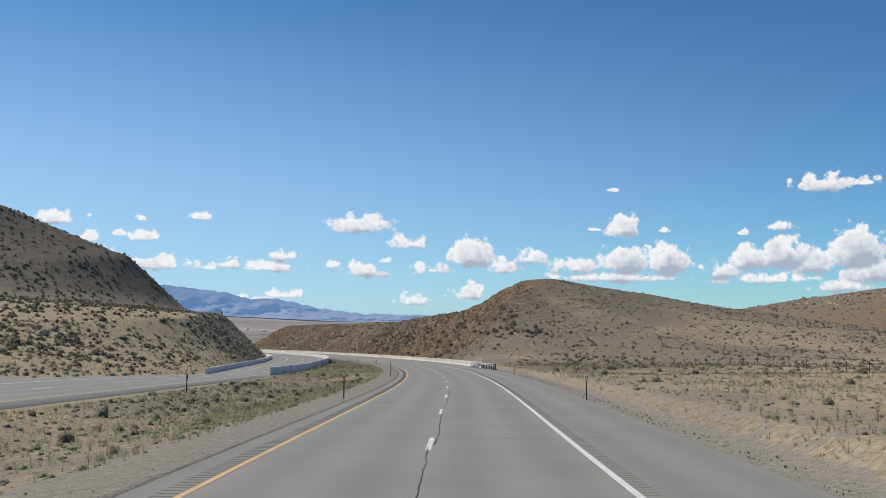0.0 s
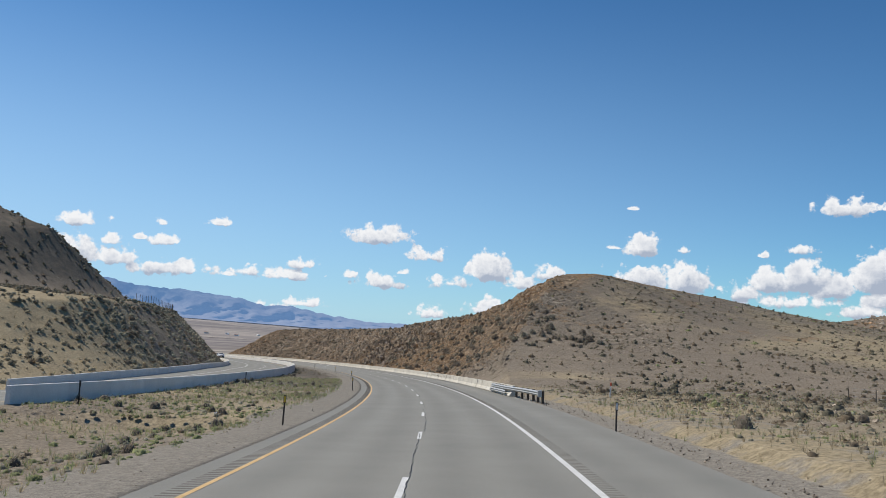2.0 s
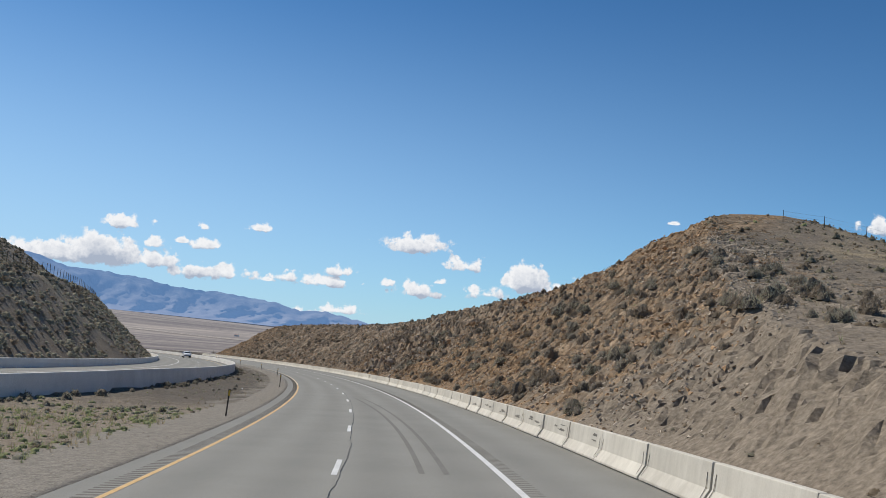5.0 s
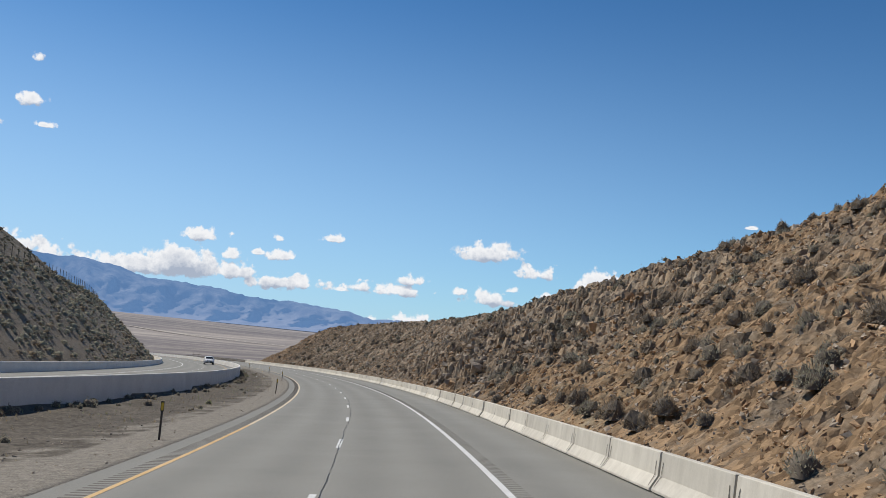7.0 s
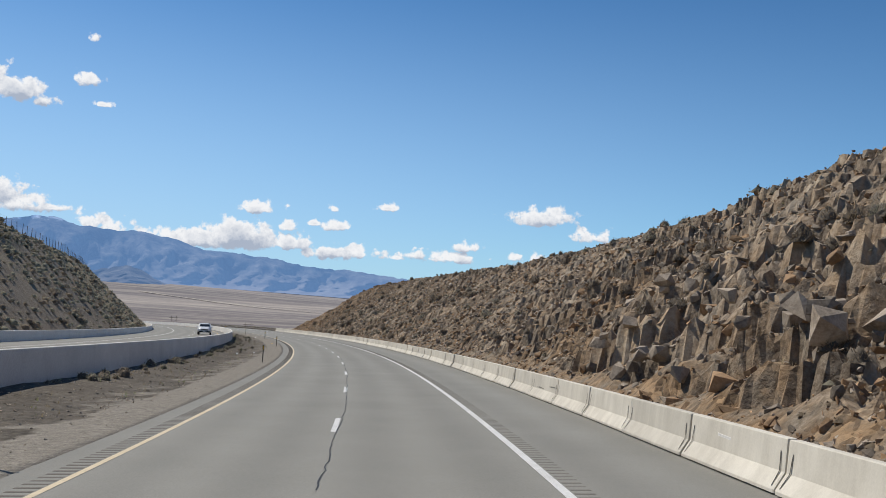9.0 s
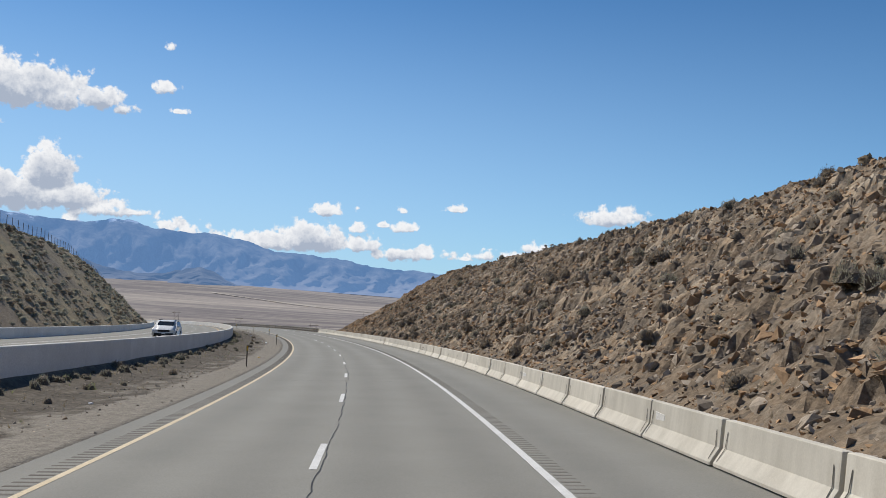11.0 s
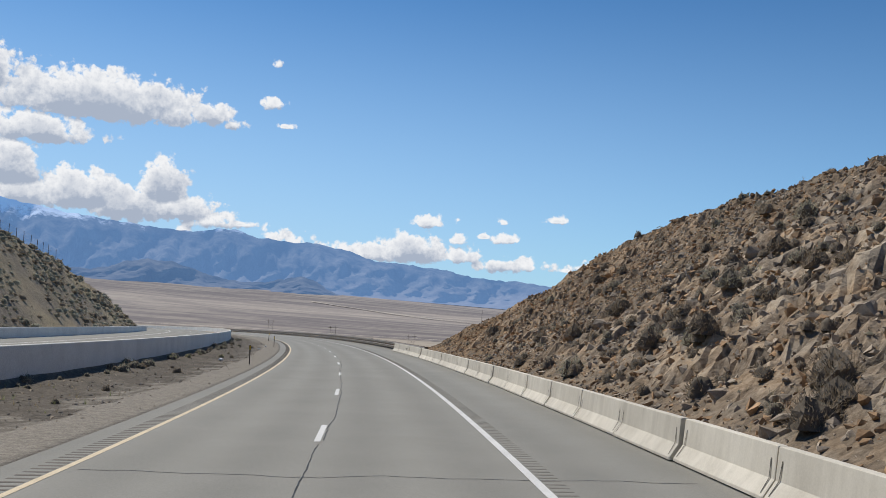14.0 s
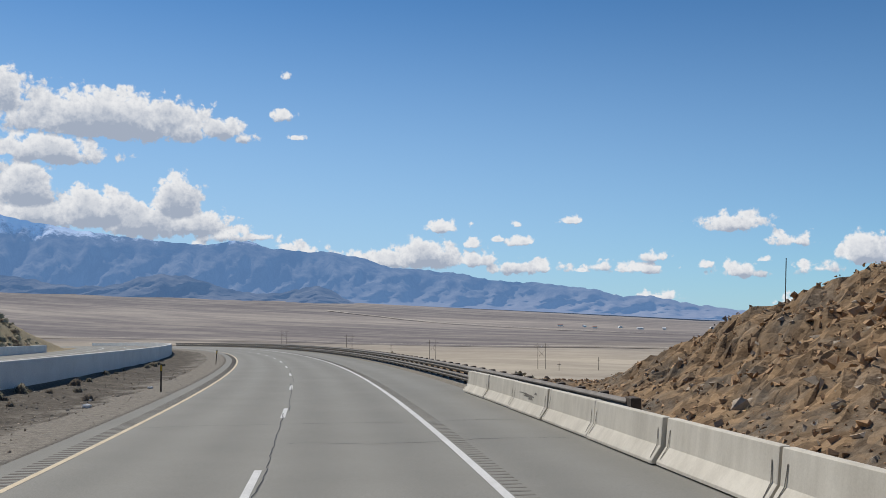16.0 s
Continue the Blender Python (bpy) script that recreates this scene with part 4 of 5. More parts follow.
SECTION = 3.845
JERSEY = [(0, 0.03), (0, 0.08), (0.175, 0.33), (0.225, 0.80), (0.24, 0.815), (0.37, 0.815), (0.385, 0.80), (0.435, 0.33), (0.61, 0.08), (0.61, 0.03)]
jersey_body = extrude_profile("body", JERSEY, SECTION, M_CONCRETE)


def slot_mesh():
    """A flat strip for a lifting-loop slot, the recess's shade put into its dark colour, near one end of a section, on
    its road side.
    """
    bm = bmesh.new()
    pts = [(0.03, 0.12), (0.165, 0.335), (0.205, 0.62)]
    for (x0, z0), (x1, z1) in zip(pts, pts[1:]):
        f0, f1 = (z0 - 0.12) / 0.5 * 0.05, (z1 - 0.12) / 0.5 * 0.05
        q = [(x0 - 0.006, f0, z0), (x0 - 0.006, 0.028 + f0, z0), (x1 - 0.006, 0.028 + f1, z1), (x1 - 0.006, f1, z1)]
        bm.faces.new([bm.verts.new(p) for p in q])
    return bm_mesh("slot", bm, M_SLOT)


jersey_slot = slot_mesh()
rnd = random.Random(5)


def scrape_mesh(r):
    """A ragged dark smear on the road side of a section."""
    y, z, w, h = r.uniform(0.3, 2.8), r.uniform(0.36, 0.66), r.uniform(0.3, 1.2), r.uniform(0.012, 0.05)
    pts = []
    for k in range(14):
        a = 2 * math.pi * k / 14
        q = 1 + r.uniform(-0.45, 0.35)
        v = min(max(z + h * q * math.sin(a), 0.335), 0.79)
        pts.append((0.175 + (v - 0.33) / 0.47 * 0.05 - 0.005, y + w * 0.5 * q * math.cos(a), v))
    centre = (0.175 + (z - 0.33) / 0.47 * 0.05 - 0.005, y, z)
    return mesh_of("scrape", [centre] + pts, [(0, (k + 1) % 14 + 1, k + 1) for k in range(14)], M_STAIN)


for k in range(93):
    s = 477.05 - SECTION * (93 - k)
    thing = new("concrete_barrier")
    thing.matrix_world = place(s, 6.66 + rnd.uniform(-0.02, 0.02), float(bank(s)) * 6.7, rnd.uniform(-0.35, 0.35) + 0.12)
    # the section leans with the grade
    thing.matrix_world = thing.matrix_world @ pose(0, 0, 0, math.degrees(math.atan(np.interp(s, GRADE_AT, GRADE))), rnd.uniform(-0.6, 0.6), 0)
    part("body", jersey_body, thing)
    part("slot", jersey_slot, thing, "dark lifting slot beside the joint").matrix_local = pose(0, 0.11, 0)
    part("slot", jersey_slot, thing, "dark lifting slot beside the joint").matrix_local = pose(0, SECTION - 0.13, 0) @ Matrix.Diagonal((1, -1, 1, 1))
    scraped = 160 < s < 188 or k in (41, 66, 90)
    if scraped:
        for _ in range(rnd.randint(2, 4)):
            part("scrape", scrape_mesh(rnd), thing, "dark tyre scrape and chipped paint")
    tagged(thing, "scraped and blackened concrete barrier section beside the shoulder" if scraped else "weathered cream concrete barrier section beside the shoulder", "barrier", "barrier along the shoulder")

# median wall and the barrier beyond the far carriageway, in cast panels
PANEL = 6.1


def long_section(height):
    prof = [(-0.10, -0.9), (-0.10, 0.0), (-0.05, height - 0.02), (-0.03, height), (0.13, height), (0.15, height - 0.02), (0.20, 0.0), (0.20, -0.9)]
    return extrude_profile("body", prof, PANEL, M_GREY_CONCRETE, 0.012)


def lay_wall(name, dist, top, label, group, first, last, tall):
    body = long_section(tall)
    s = first
    while s < last:
        p0, p1 = at(s, dist(s), top(s)), at(s + PANEL, dist(s + PANEL), top(s + PANEL))
        yaw = math.degrees(math.atan2(-(p1[0] - p0[0]), p1[1] - p0[1]))
        tilt = math.degrees(math.atan2(p1[2] - p0[2], math.hypot(p1[0] - p0[0], p1[1] - p0[1])))
        thing = new(name, body)
        thing.matrix_world = pose(*(p0 - (0, 0, tall)), 0, 0, yaw) @ pose(0, 0, 0, tilt, 0, 0)
        tagged(thing, label, "barrier", group)
        s += PANEL * 1.0


def wall_top(s):
    return float(np.interp(s, [93, 150, 200, 300, 800], [0.62, 0.72, 1.12, 1.22, 1.25]))


lay_wall("median_wall", wall_d, wall_top, "grey cast concrete median wall panel", "median wall", 94.0, 700.0, 1.3)
lay_wall("outer_barrier", lambda s: outer_d(s) + 0.15, lambda s: float(np.interp(s, ROAD2_S, ROAD2_OUT)) + 0.82, "grey concrete barrier panel along the hillside foot", "barrier beyond the far carriageway", 124.0, 545.0, 0.82)

# ---- steel guardrails ----
W_BEAM = [(0.0, 0.0), (0.03, 0.03), (0.08, 0.075), (0.08, 0.105), (0.02, 0.15), (0.02, 0.165), (0.08, 0.21), (0.08, 0.24), (0.03, 0.285), (0.0, 0.315)]


def rail_mesh(s, dist, low, mat):
    """A W-beam along the road, its ridges toward the lanes."""
    front = [(dist - x, low + z) for x, z in W_BEAM]
    back = [(dist - x + 0.006, low + z) for x, z in W_BEAM[::-1]]
    rows = front + back + front[:1]
    pts = np.stack([at(s, d, z) for d, z in rows], 1)
    return big_mesh("rail", pts.reshape(-1, 3), grid_faces(len(s), len(rows)), [mat], smooth=False)


def guardrail(name, first, last, dist, lows, label, posts, mat, flare=None):
    thing = new(name)
    mid = (first + last) / 2
    s = np.arange(first, last + 0.1, 1.9)
    bend = (lambda v: dist + 0 * v) if flare is None else flare
    for low in lows:
        part("rail", rail_mesh(s, bend(s), bank(s) * dist + low, mat), thing)
    post = bm_mesh("post", box_bm(-0.075, 0.075, -0.1, 0.1, -0.5, max(lows) + 0.33, 0.012), M_WOOD)
    block = bm_mesh("block", box_bm(-0.16, -0.075, -0.09, 0.09, max(lows) - 0.02, max(lows) + 0.32, 0.008), M_WOOD)
    for v in np.arange(first + 0.4, last, posts):
        m = place(v, float(bend(np.array(v))) + 0.24, float(bank(v)) * dist)
        p = part("post", post, thing)
        p.matrix_world = m
        part("block", block, thing).matrix_world = m
    return tagged(thing, label, "guardrail")


approach = guardrail("guardrail", 109.0, 131.0, 7.0, [0.42], "galvanised steel guardrail leading into the concrete barrier", 1.9, M_GALV, lambda v: 6.62 + 0.62 * steps(124, 112, v))
part("second_rail", rail_mesh(np.arange(121, 132, 1.9), 6.58 + 0 * np.arange(121, 132, 1.9), 0.10 + bank(np.arange(121, 132, 1.9)) * 7, M_GALV), approach)
end_cap = bm_mesh("end_cap", box_bm(-0.12, 0.12, -0.25, 0.06, 0.38, 0.80, 0.03), M_GALV)
part("end_cap", end_cap, approach, "blunt steel end piece").matrix_world = place(109.0, 7.2, float(bank(109)) * 7)
valley_rail = guardrail("guardrail", 462.0, 690.0, 7.75, [0.12, 0.50], "double dull brown steel guardrail on timber posts above the valley", 1.9, M_DULL_STEEL)
part("end_cap", bm_mesh("end_cap", box_bm(-0.1, 0.14, -0.3, 0.05, 0.1, 0.85, 0.02), M_WOOD), valley_rail, "dark end block").matrix_world = place(462.0, 7.8, float(bank(462)) * 7.7)

# ---- delineator posts ----


def delineator(plate_mat, label):
    thing = new("delineator_post")
    bm = bmesh.new()
    for x, w in ((-0.03, 0.012), (0.018, 0.012)):
        box_bm(x, x + w, -0.006, 0.03, -0.4, 1.12, 0.0, bm)
    box_bm(-0.03, 0.03, -0.012, -0.004, -0.4, 1.12, 0.0, bm)
    part("post", bm_mesh("post", bm, M_POST), thing)
    part("plate", bm_mesh("plate", box_bm(-0.05, 0.05, -0.022, -0.013, 0.84, 1.14, 0.004), M_POST), thing)
    part("reflector", bm_mesh("reflector", box_bm(-0.036, 0.036, -0.03, -0.023, 0.87, 1.10, 0.003), plate_mat), thing, label)
    return thing


amber = delineator(M_AMBER, "amber reflector plate")
tagged(amber, "dark steel delineator post with amber reflector on the gravel verge", "road marker", "delineator posts")
white = delineator(M_REFLECT, "white reflector plate")
tagged(white, "dark steel delineator post with white reflector on the verge", "road marker", "delineator posts")
amber.matrix_world = place(45.5, -5.3, float(ground_z(45.5, -5.3)))
for k, s in enumerate((89.0, 132.8, 176.8, 220.6, 264.0, 308.5, 352.8, 396.7, 440.7, 481.0, 517.0)):
    copy_thing(amber, place(s, -5.3, float(ground_z(s, -5.3)), rnd.uniform(-8, 8)) @ pose(0, 0, 0, rnd.uniform(-2, 2), rnd.uniform(-1, 4), 0))
white.matrix_world = place(45.0, 7.2, float(ground_z(45, 7.2)))
for s in (87.5,):
    copy_thing(white, place(s, 7.1, float(ground_z(s, 7.1)), 4))
for s in (55, 98, 142):
    copy_thing(white, place(s, wall_d(s) + 1.6, float(ground_z(s, wall_d(s) + 1.6)), 180))

marker = new("marker_stake")
part("stake", bm_mesh("stake", box_bm(-0.045, 0.045, -0.012, 0.012, -0.3, 0.75, 0.006), M_REFLECT), marker)
part("tip", bm_mesh("tip", box_bm(-0.047, 0.047, -0.014, 0.014, 0.75, 0.98, 0.006), M_RED), marker, "red painted tip")
marker.matrix_world = place(115, 13.0, float(ground_z(115, 13.0))) @ pose(0, 0, 0, 2, 3, 0)
tagged(marker, "white marker stake with a red tip in the grass", "marker stake")

# ---- loose rock ----


def rock_shapes(count, seed, corners=8):
    """Angular broken stones as corner and triangle arrays, about 1 across, standing on z = 0."""
    r = np.random.RandomState(seed)
    out = []
    for k in range(count):
        bm = bmesh.new()
        size = np.array([1.0, r.uniform(0.45, 0.95), r.uniform(0.3, 1.0)])
        for _ in range(corners):
            c = r.uniform(-0.5, 0.5, 3)
            axis = r.randint(3)
            c[axis] = math.copysign(0.5, c[axis])
            bm.verts.new((c * size * r.uniform(0.8, 1.1)).tolist())
        bmesh.ops.convex_hull(bm, input=bm.verts[:])
        for v in [v for v in bm.verts if not v.link_faces]:
            bm.verts.remove(v)
        bmesh.ops.triangulate(bm, faces=bm.faces[:])
        bm.verts.index_update()
        out.append((np.array([v.co[:] for v in bm.verts]), np.array([[v.index for v in f.verts] for f in bm.faces])))
        bm.free()
    return out


def turns(r, n, tilt):
    """Rotation matrices: any heading, leaning up to tilt."""
    a, b, c = r.uniform(0, 2 * np.pi, n), r.uniform(-tilt, tilt, n), r.uniform(-tilt, tilt, n)
    z, o = np.zeros(n), np.ones(n)
    rz = np.stack([np.stack([np.cos(a), -np.sin(a), z], -1), np.stack([np.sin(a), np.cos(a), z], -1), np.stack([z, z, o], -1)], 1)
    rx = np.stack([np.stack([o, z, z], -1), np.stack([z, np.cos(b), -np.sin(b)], -1), np.stack([z, np.sin(b), np.cos(b)], -1)], 1)
    ry = np.stack([np.stack([np.cos(c), z, np.sin(c)], -1), np.stack([z, o, z], -1), np.stack([-np.sin(c), z, np.cos(c)], -1)], 1)
    return rz @ rx @ ry


def strew(name, shapes, where, size, rot, pick, mats, index, smooth=False):
    """Many pieces joined into one mesh. shapes: corner and triangle arrays; index: each shape's materials by triangle, or each piece's."""
    vs, fs, ms, n = [], [], [], 0
    for k, (v, f) in enumerate(shapes):
        sel = np.nonzero(pick == k)[0]
        if not len(sel):
            continue
        p = np.einsum("nij,vj->nvi", rot[sel], v) * size[sel][:, None, None] + where[sel][:, None, :]
        vs.append(p.reshape(-1, 3))
        fs.append((f[None] + (np.arange(len(sel)) * len(v))[:, None, None] + n).reshape(-1, 3))
        ms.append(np.repeat(index[sel], len(f)) if not isinstance(index, list) else np.tile(index[k], len(sel)))
        n += len(sel) * len(v)
    return big_mesh(name, np.concatenate(vs), np.concatenate(fs), mats, np.concatenate(ms), smooth)


ROCKS = rock_shapes(24, 3, 12)
rr = np.random.RandomState(11)


def rubble(n, s0, s1, d0, d1, lo, hi, power, seed, keep=None):
    r = np.random.RandomState(seed)
    s, d = r.uniform(s0, s1, n), d0 + (d1 - d0) * r.rand(n)
    z, _, rust, _, _ = terrain(s, d)
    size = lo + (hi - lo) * r.rand(n) ** power
    ok = np.ones(n, bool) if keep is None else keep(s, d, z, r)
    red = (r.rand(n) < np.clip(rust * 1.1 - 0.12, 0, 0.9)).astype(int)
    p = at(s, d, z)
    p[:, 2] -= size * 0.08
    return p[ok], size[ok], turns(r, n, 0.6)[ok], red[ok], s[ok], d[ok]


def on_cut(s, d, z, r):
    crest = np.where(s > 228, np.interp(s, CUT_S, CUT_H), 21 * np.clip((s - 128) / 100, 0, 1) ** 1.8)
    lump = fuzz(s * 1.0, d * 1.6, 0.22, 3)
    return (z < crest + 1.5) & (s > 138 + 1.95 * d) & (d > 8.9) & (lump + r.uniform(-0.5, 1.2, len(s)) > -0.15) & (r.rand(len(s)) < np.interp(s, [150, 180, 240, 262, 445, 458, 480], [0.4, 0.85, 0.95, 1, 1, 0.6, 0.4]))


coarse_sets = [rubble(15000, 236, 446, 8.9, 30, 0.14, 0.42, 2.2, 21, on_cut), rubble(2600, 240, 440, 8.9, 29, 0.25, 0.7, 2.6, 22, on_cut),
               rubble(130, 252, 300, 9, 22, 0.5, 1.0, 2.4, 25, on_cut), rubble(170, 300, 440, 9, 25, 0.45, 0.9, 2.0, 26, on_cut), rubble(160, 290, 350, 215, 290, 0.8, 3.2, 1.6, 29)]
fine_sets = [rubble(42000, 290, 462, 8.9, 29, 0.10, 0.40, 1.8, 20, on_cut), rubble(58000, 165, 266, 8.9, 36, 0.07, 0.30, 2.0, 27, on_cut), rubble(8000, 160, 475, 8.6, 14, 0.05, 0.2, 1.6, 23, on_cut),
             rubble(9000, 195, 240, 24, 46, 0.08, 0.4, 2.4, 24, lambda s, d, z, r: s > 128 + 2.45 * d), rubble(18000, 432, 476, 8.8, 26, 0.05, 0.24, 2.2, 28, lambda s, d, z, r: z > 0.25),
             rubble(9000, 270, 510, -11, -6.3, 0.03, 0.14, 2.2, 38, lambda s, d, z, r: d > wall_d(s) + 0.4),
             rubble(7000, 80, 228, 12, 110, 0.10, 0.36, 2.0, 30, lambda s, d, z, r: s < 128 + 2.6 * d)]
CHIPS = rock_shapes(16, 9, 6)
fp, fsz, frot, fred = (np.concatenate([k[i] for k in fine_sets]) for i in range(4))
tagged(new("scree", strew("scree", CHIPS, fp, fsz, frot, rr.randint(0, len(CHIPS), len(fp)), [M_ROCK, M_RUST_ROCK], fred)),
       "small angular brown stones scattered over the cut slope", "rocks", kind="stuff")
rp, rsz, rrot, rred = (np.concatenate([k[i] for k in coarse_sets]) for i in range(4))
rpick = rr.randint(0, len(ROCKS), len(rp))
big = np.argsort(-rsz * (0.6 + 0.4 * rr.rand(len(rsz))))[:260]
small = np.setdiff1d(np.arange(len(rp)), big)
tagged(new("rubble", strew("rubble", ROCKS, rp[small], rsz[small], rrot[small], rpick[small], [M_ROCK, M_RUST_ROCK], rred[small])),
       "angular tan and rust rubble covering the cut slope", "rocks", kind="stuff")
rock_meshes = {}


def boulder_mesh(shape, red):
    if (shape, red) not in rock_meshes:
        v, f = ROCKS[shape]
        rock_meshes[(shape, red)] = mesh_of("boulder", v, [tuple(int(q) for q in t) for t in f], M_RUST_ROCK if red else M_ROCK)
    return rock_meshes[(shape, red)]


for i in big:
    ob = new("boulder", boulder_mesh(int(rpick[i]), int(rred[i])))
    ob.matrix_world = Matrix.LocRotScale(Vector(rp[i]), Matrix(rrot[i].tolist()).to_quaternion(), (float(rsz[i]),) * 3)
    tagged(ob, "rust-stained angular boulder on the cut slope" if rred[i] else "grey-tan fractured boulder on the cut slope", "boulder", "boulders on the cut slope")

# blocky ledges that stand out of the cut


def ledge(s, d, length, tall, seed, red):
    r = np.random.RandomState(seed)
    n = 22
    pos, size, rot = [], [], []
    h = heading(s)
    for k in range(n):
        f = (k + r.uniform(-0.3, 0.3)) / n - 0.5
        q = at(s + f * length, d + r.uniform(-1.0, 1.0), 0.0)
        q[2] = at(s + f * length, d, float(ground_z(s + f * length, d)))[2] + r.uniform(-0.25, 0.12) * tall
        pos.append(q)
        size.append(tall * r.uniform(0.3, 0.75))
        a = h + r.uniform(-0.5, 0.5)
        rot.append([[np.cos(a), -np.sin(a), 0], [np.sin(a), np.cos(a), 0], [0, 0, 1]])
    thing = new("rock_ledge")
    for p, k, q in zip(pos, size, np.array(rot) @ turns(r, n, 0.25)):
        block = part("block", boulder_mesh(r.randint(len(ROCKS)), int(red)), thing)
        block.matrix_world = Matrix.LocRotScale(Vector(p), Matrix(q.tolist()).to_quaternion(), (float(k),) * 3)
    tagged(thing, "blocky rust-stained rock ledge on the slope" if red else "blocky fractured grey-tan rock ledge on the slope", "rock outcrop", "rock ledges")


lr = np.random.RandomState(8)
for k, (s, d, length, tall) in enumerate(((262, 11.5, 6, 1.6), (266, 15.5, 7, 1.8), (272, 12.5, 7, 2.1), (276, 18, 6, 1.6), (281, 11, 6, 1.5), (287, 15, 6, 1.5), (252, 17, 6, 1.3), (259, 21.5, 7, 1.3), (294, 19, 7, 1.3),
                                           (246, 26, 7, 1.2), (312, 14, 5, 1.1), (322, 19, 6, 1.1), (336, 16, 5, 1.0), (349, 12, 4, 1.0), (352, 21, 6, 1.1), (365, 17, 5, 1.0), (378, 22, 6, 1.1), (392, 14, 5, 0.9), (404, 26, 6, 0.8), (411, 18, 5, 1.0),
                                           (428, 20, 6, 1.1), (440, 14, 5, 1.0), (446, 19, 5, 1.2), (450, 16, 5, 1.0), (452, 12.5, 4, 0.9), (457, 11.2, 4, 0.9), (460, 13.0, 4, 0.9), (456, 16.0, 5, 1.1), (454, 20, 5, 1.2), (225, 33, 8, 0.9), (229, 36, 7, 0.9), (218, 29, 7, 0.8))):
    ledge(s, d, length, tall * (0.55 if s > 425 else 0.85), 60 + k, k in (6, 7, 9, 22, 23, 24, 25, 26, 27, 28, 29, 30, 31))

# gravel along the verges
gp = [rubble(3000, 10, 500, -8.2, -4.75, 0.025, 0.09, 2.0, 31), rubble(1800, 10, 130, 7.15, 9.0, 0.025, 0.09, 2.0, 32), rubble(1200, 120, 470, 7.35, 9.2, 0.04, 0.2, 2.0, 33), rubble(1800, 170, 500, -11, -7, 0.03, 0.14, 2.4, 34)]
vp, vs_, vr = (np.concatenate([k[i] for k in gp]) for i in range(3))
tagged(new("gravel", strew("gravel", ROCKS, vp, vs_, vr, rr.randint(0, len(ROCKS), len(vp)), [M_ROCK], np.zeros(len(vp), int))), "loose grey gravel along the road verges", "gravel", kind="stuff")

# ---- brush ----


def bush_shape(r, leaves, rings):
    """A low rounded desert shrub: an uneven dense mound, leaf blades over it and twigs: corners, triangles, stems flag. About 1 across."""
    v, f, m = [], [], []
    phase = r.uniform(0, 6.3, 4)

    def radius(a, e):
        return 0.5 * (1 + 0.16 * math.sin(2 * a + phase[0]) + 0.12 * math.sin(3 * a + phase[1]) + 0.10 * math.sin(5 * a + 4 * e + phase[2]))

    def skin(a, e, k):
        q = radius(a, e) * k
        return np.array([q * math.cos(a) * math.cos(e), q * math.sin(a) * math.cos(e), q * 1.25 * math.sin(e)])
    sides = 5 + 2 * rings if leaves > 8 else 6
    for j in range(rings):
        for i in range(sides):
            v.append(skin(2 * math.pi * (i + 0.5 * (j % 2)) / sides, 0.5 * math.pi * j / rings, 0.78 * r.uniform(0.86, 1.1)))
    v.append(skin(0.0, 0.5 * math.pi, 0.8))
    for j in range(rings - 1):
        for i in range(sides):
            p, q = j * sides + i, j * sides + (i + 1) % sides
            f += [(p, q, q + sides), (p, q + sides, p + sides)]
    for i in range(sides):
        f.append(((rings - 1) * sides + i, (rings - 1) * sides + (i + 1) % sides, rings * sides))
    # full shrubs get a twig-dark mound, its colour standing for shade between leaves
    m += [1 if leaves > 100 else 0] * len(f)
    thick, long = (0.013, 0.10) if leaves > 400 else (0.026, 0.14) if leaves > 100 else ((0.06, 0.2) if leaves > 12 else (0.14, 0.26))
    for k in range(leaves):
        a, e = r.uniform(0, 2 * math.pi), math.asin(r.uniform(0.0, 1))
        c = skin(a, e, r.uniform(0.62, 0.9))
        up = c / (np.linalg.norm(c) + 1e-6) * 0.9 + np.array([0, 0, 0.3]) + r.randn(3) * 0.3
        up /= np.linalg.norm(up)
        side = np.cross(up, r.randn(3))
        side /= np.linalg.norm(side) + 1e-6
        size = r.uniform(0.7, 1.2)
        n = len(v)
        v += [c - side * thick * size, c + side * thick * size, c + up * long * size]
        f.append((n, n + 1, n + 2))
        m.append(0)
    root = len(v)
    v.append(np.array([0.0, 0.0, -0.05]))
    for k in range(8 if leaves > 100 else 1):
        a, e = r.uniform(0, 2 * np.pi), r.uniform(0.5, 1.3)
        tip = skin(a, e, r.uniform(0.95, 1.08))
        side = np.array([-np.sin(a), np.cos(a), 0]) * 0.01
        n = len(v)
        v += [tip - side, tip + side]
        f.append((root, n, n + 1))
        m.append(1)
    return np.array(v), np.array(f), np.array(m)


br = np.random.RandomState(17)
FLAT = np.array([1.0, 1.0, 0.68])
FULL = [bush_shape(br, 150, 3) for _ in range(6)]
RICH = [bush_shape(np.random.RandomState(170 + k), 700, 3) for k in range(6)]
MID = [(v * FLAT, f, m) for v, f, m in (bush_shape(br, 18, 2) for _ in range(6))]
THIN = [(v * FLAT, f, m) for v, f, m in (bush_shape(br, 7, 2) for _ in range(6))]
TINY = [(v * FLAT, f, m) for v, f, m in (bush_shape(br, 3, 1) for _ in range(5))]


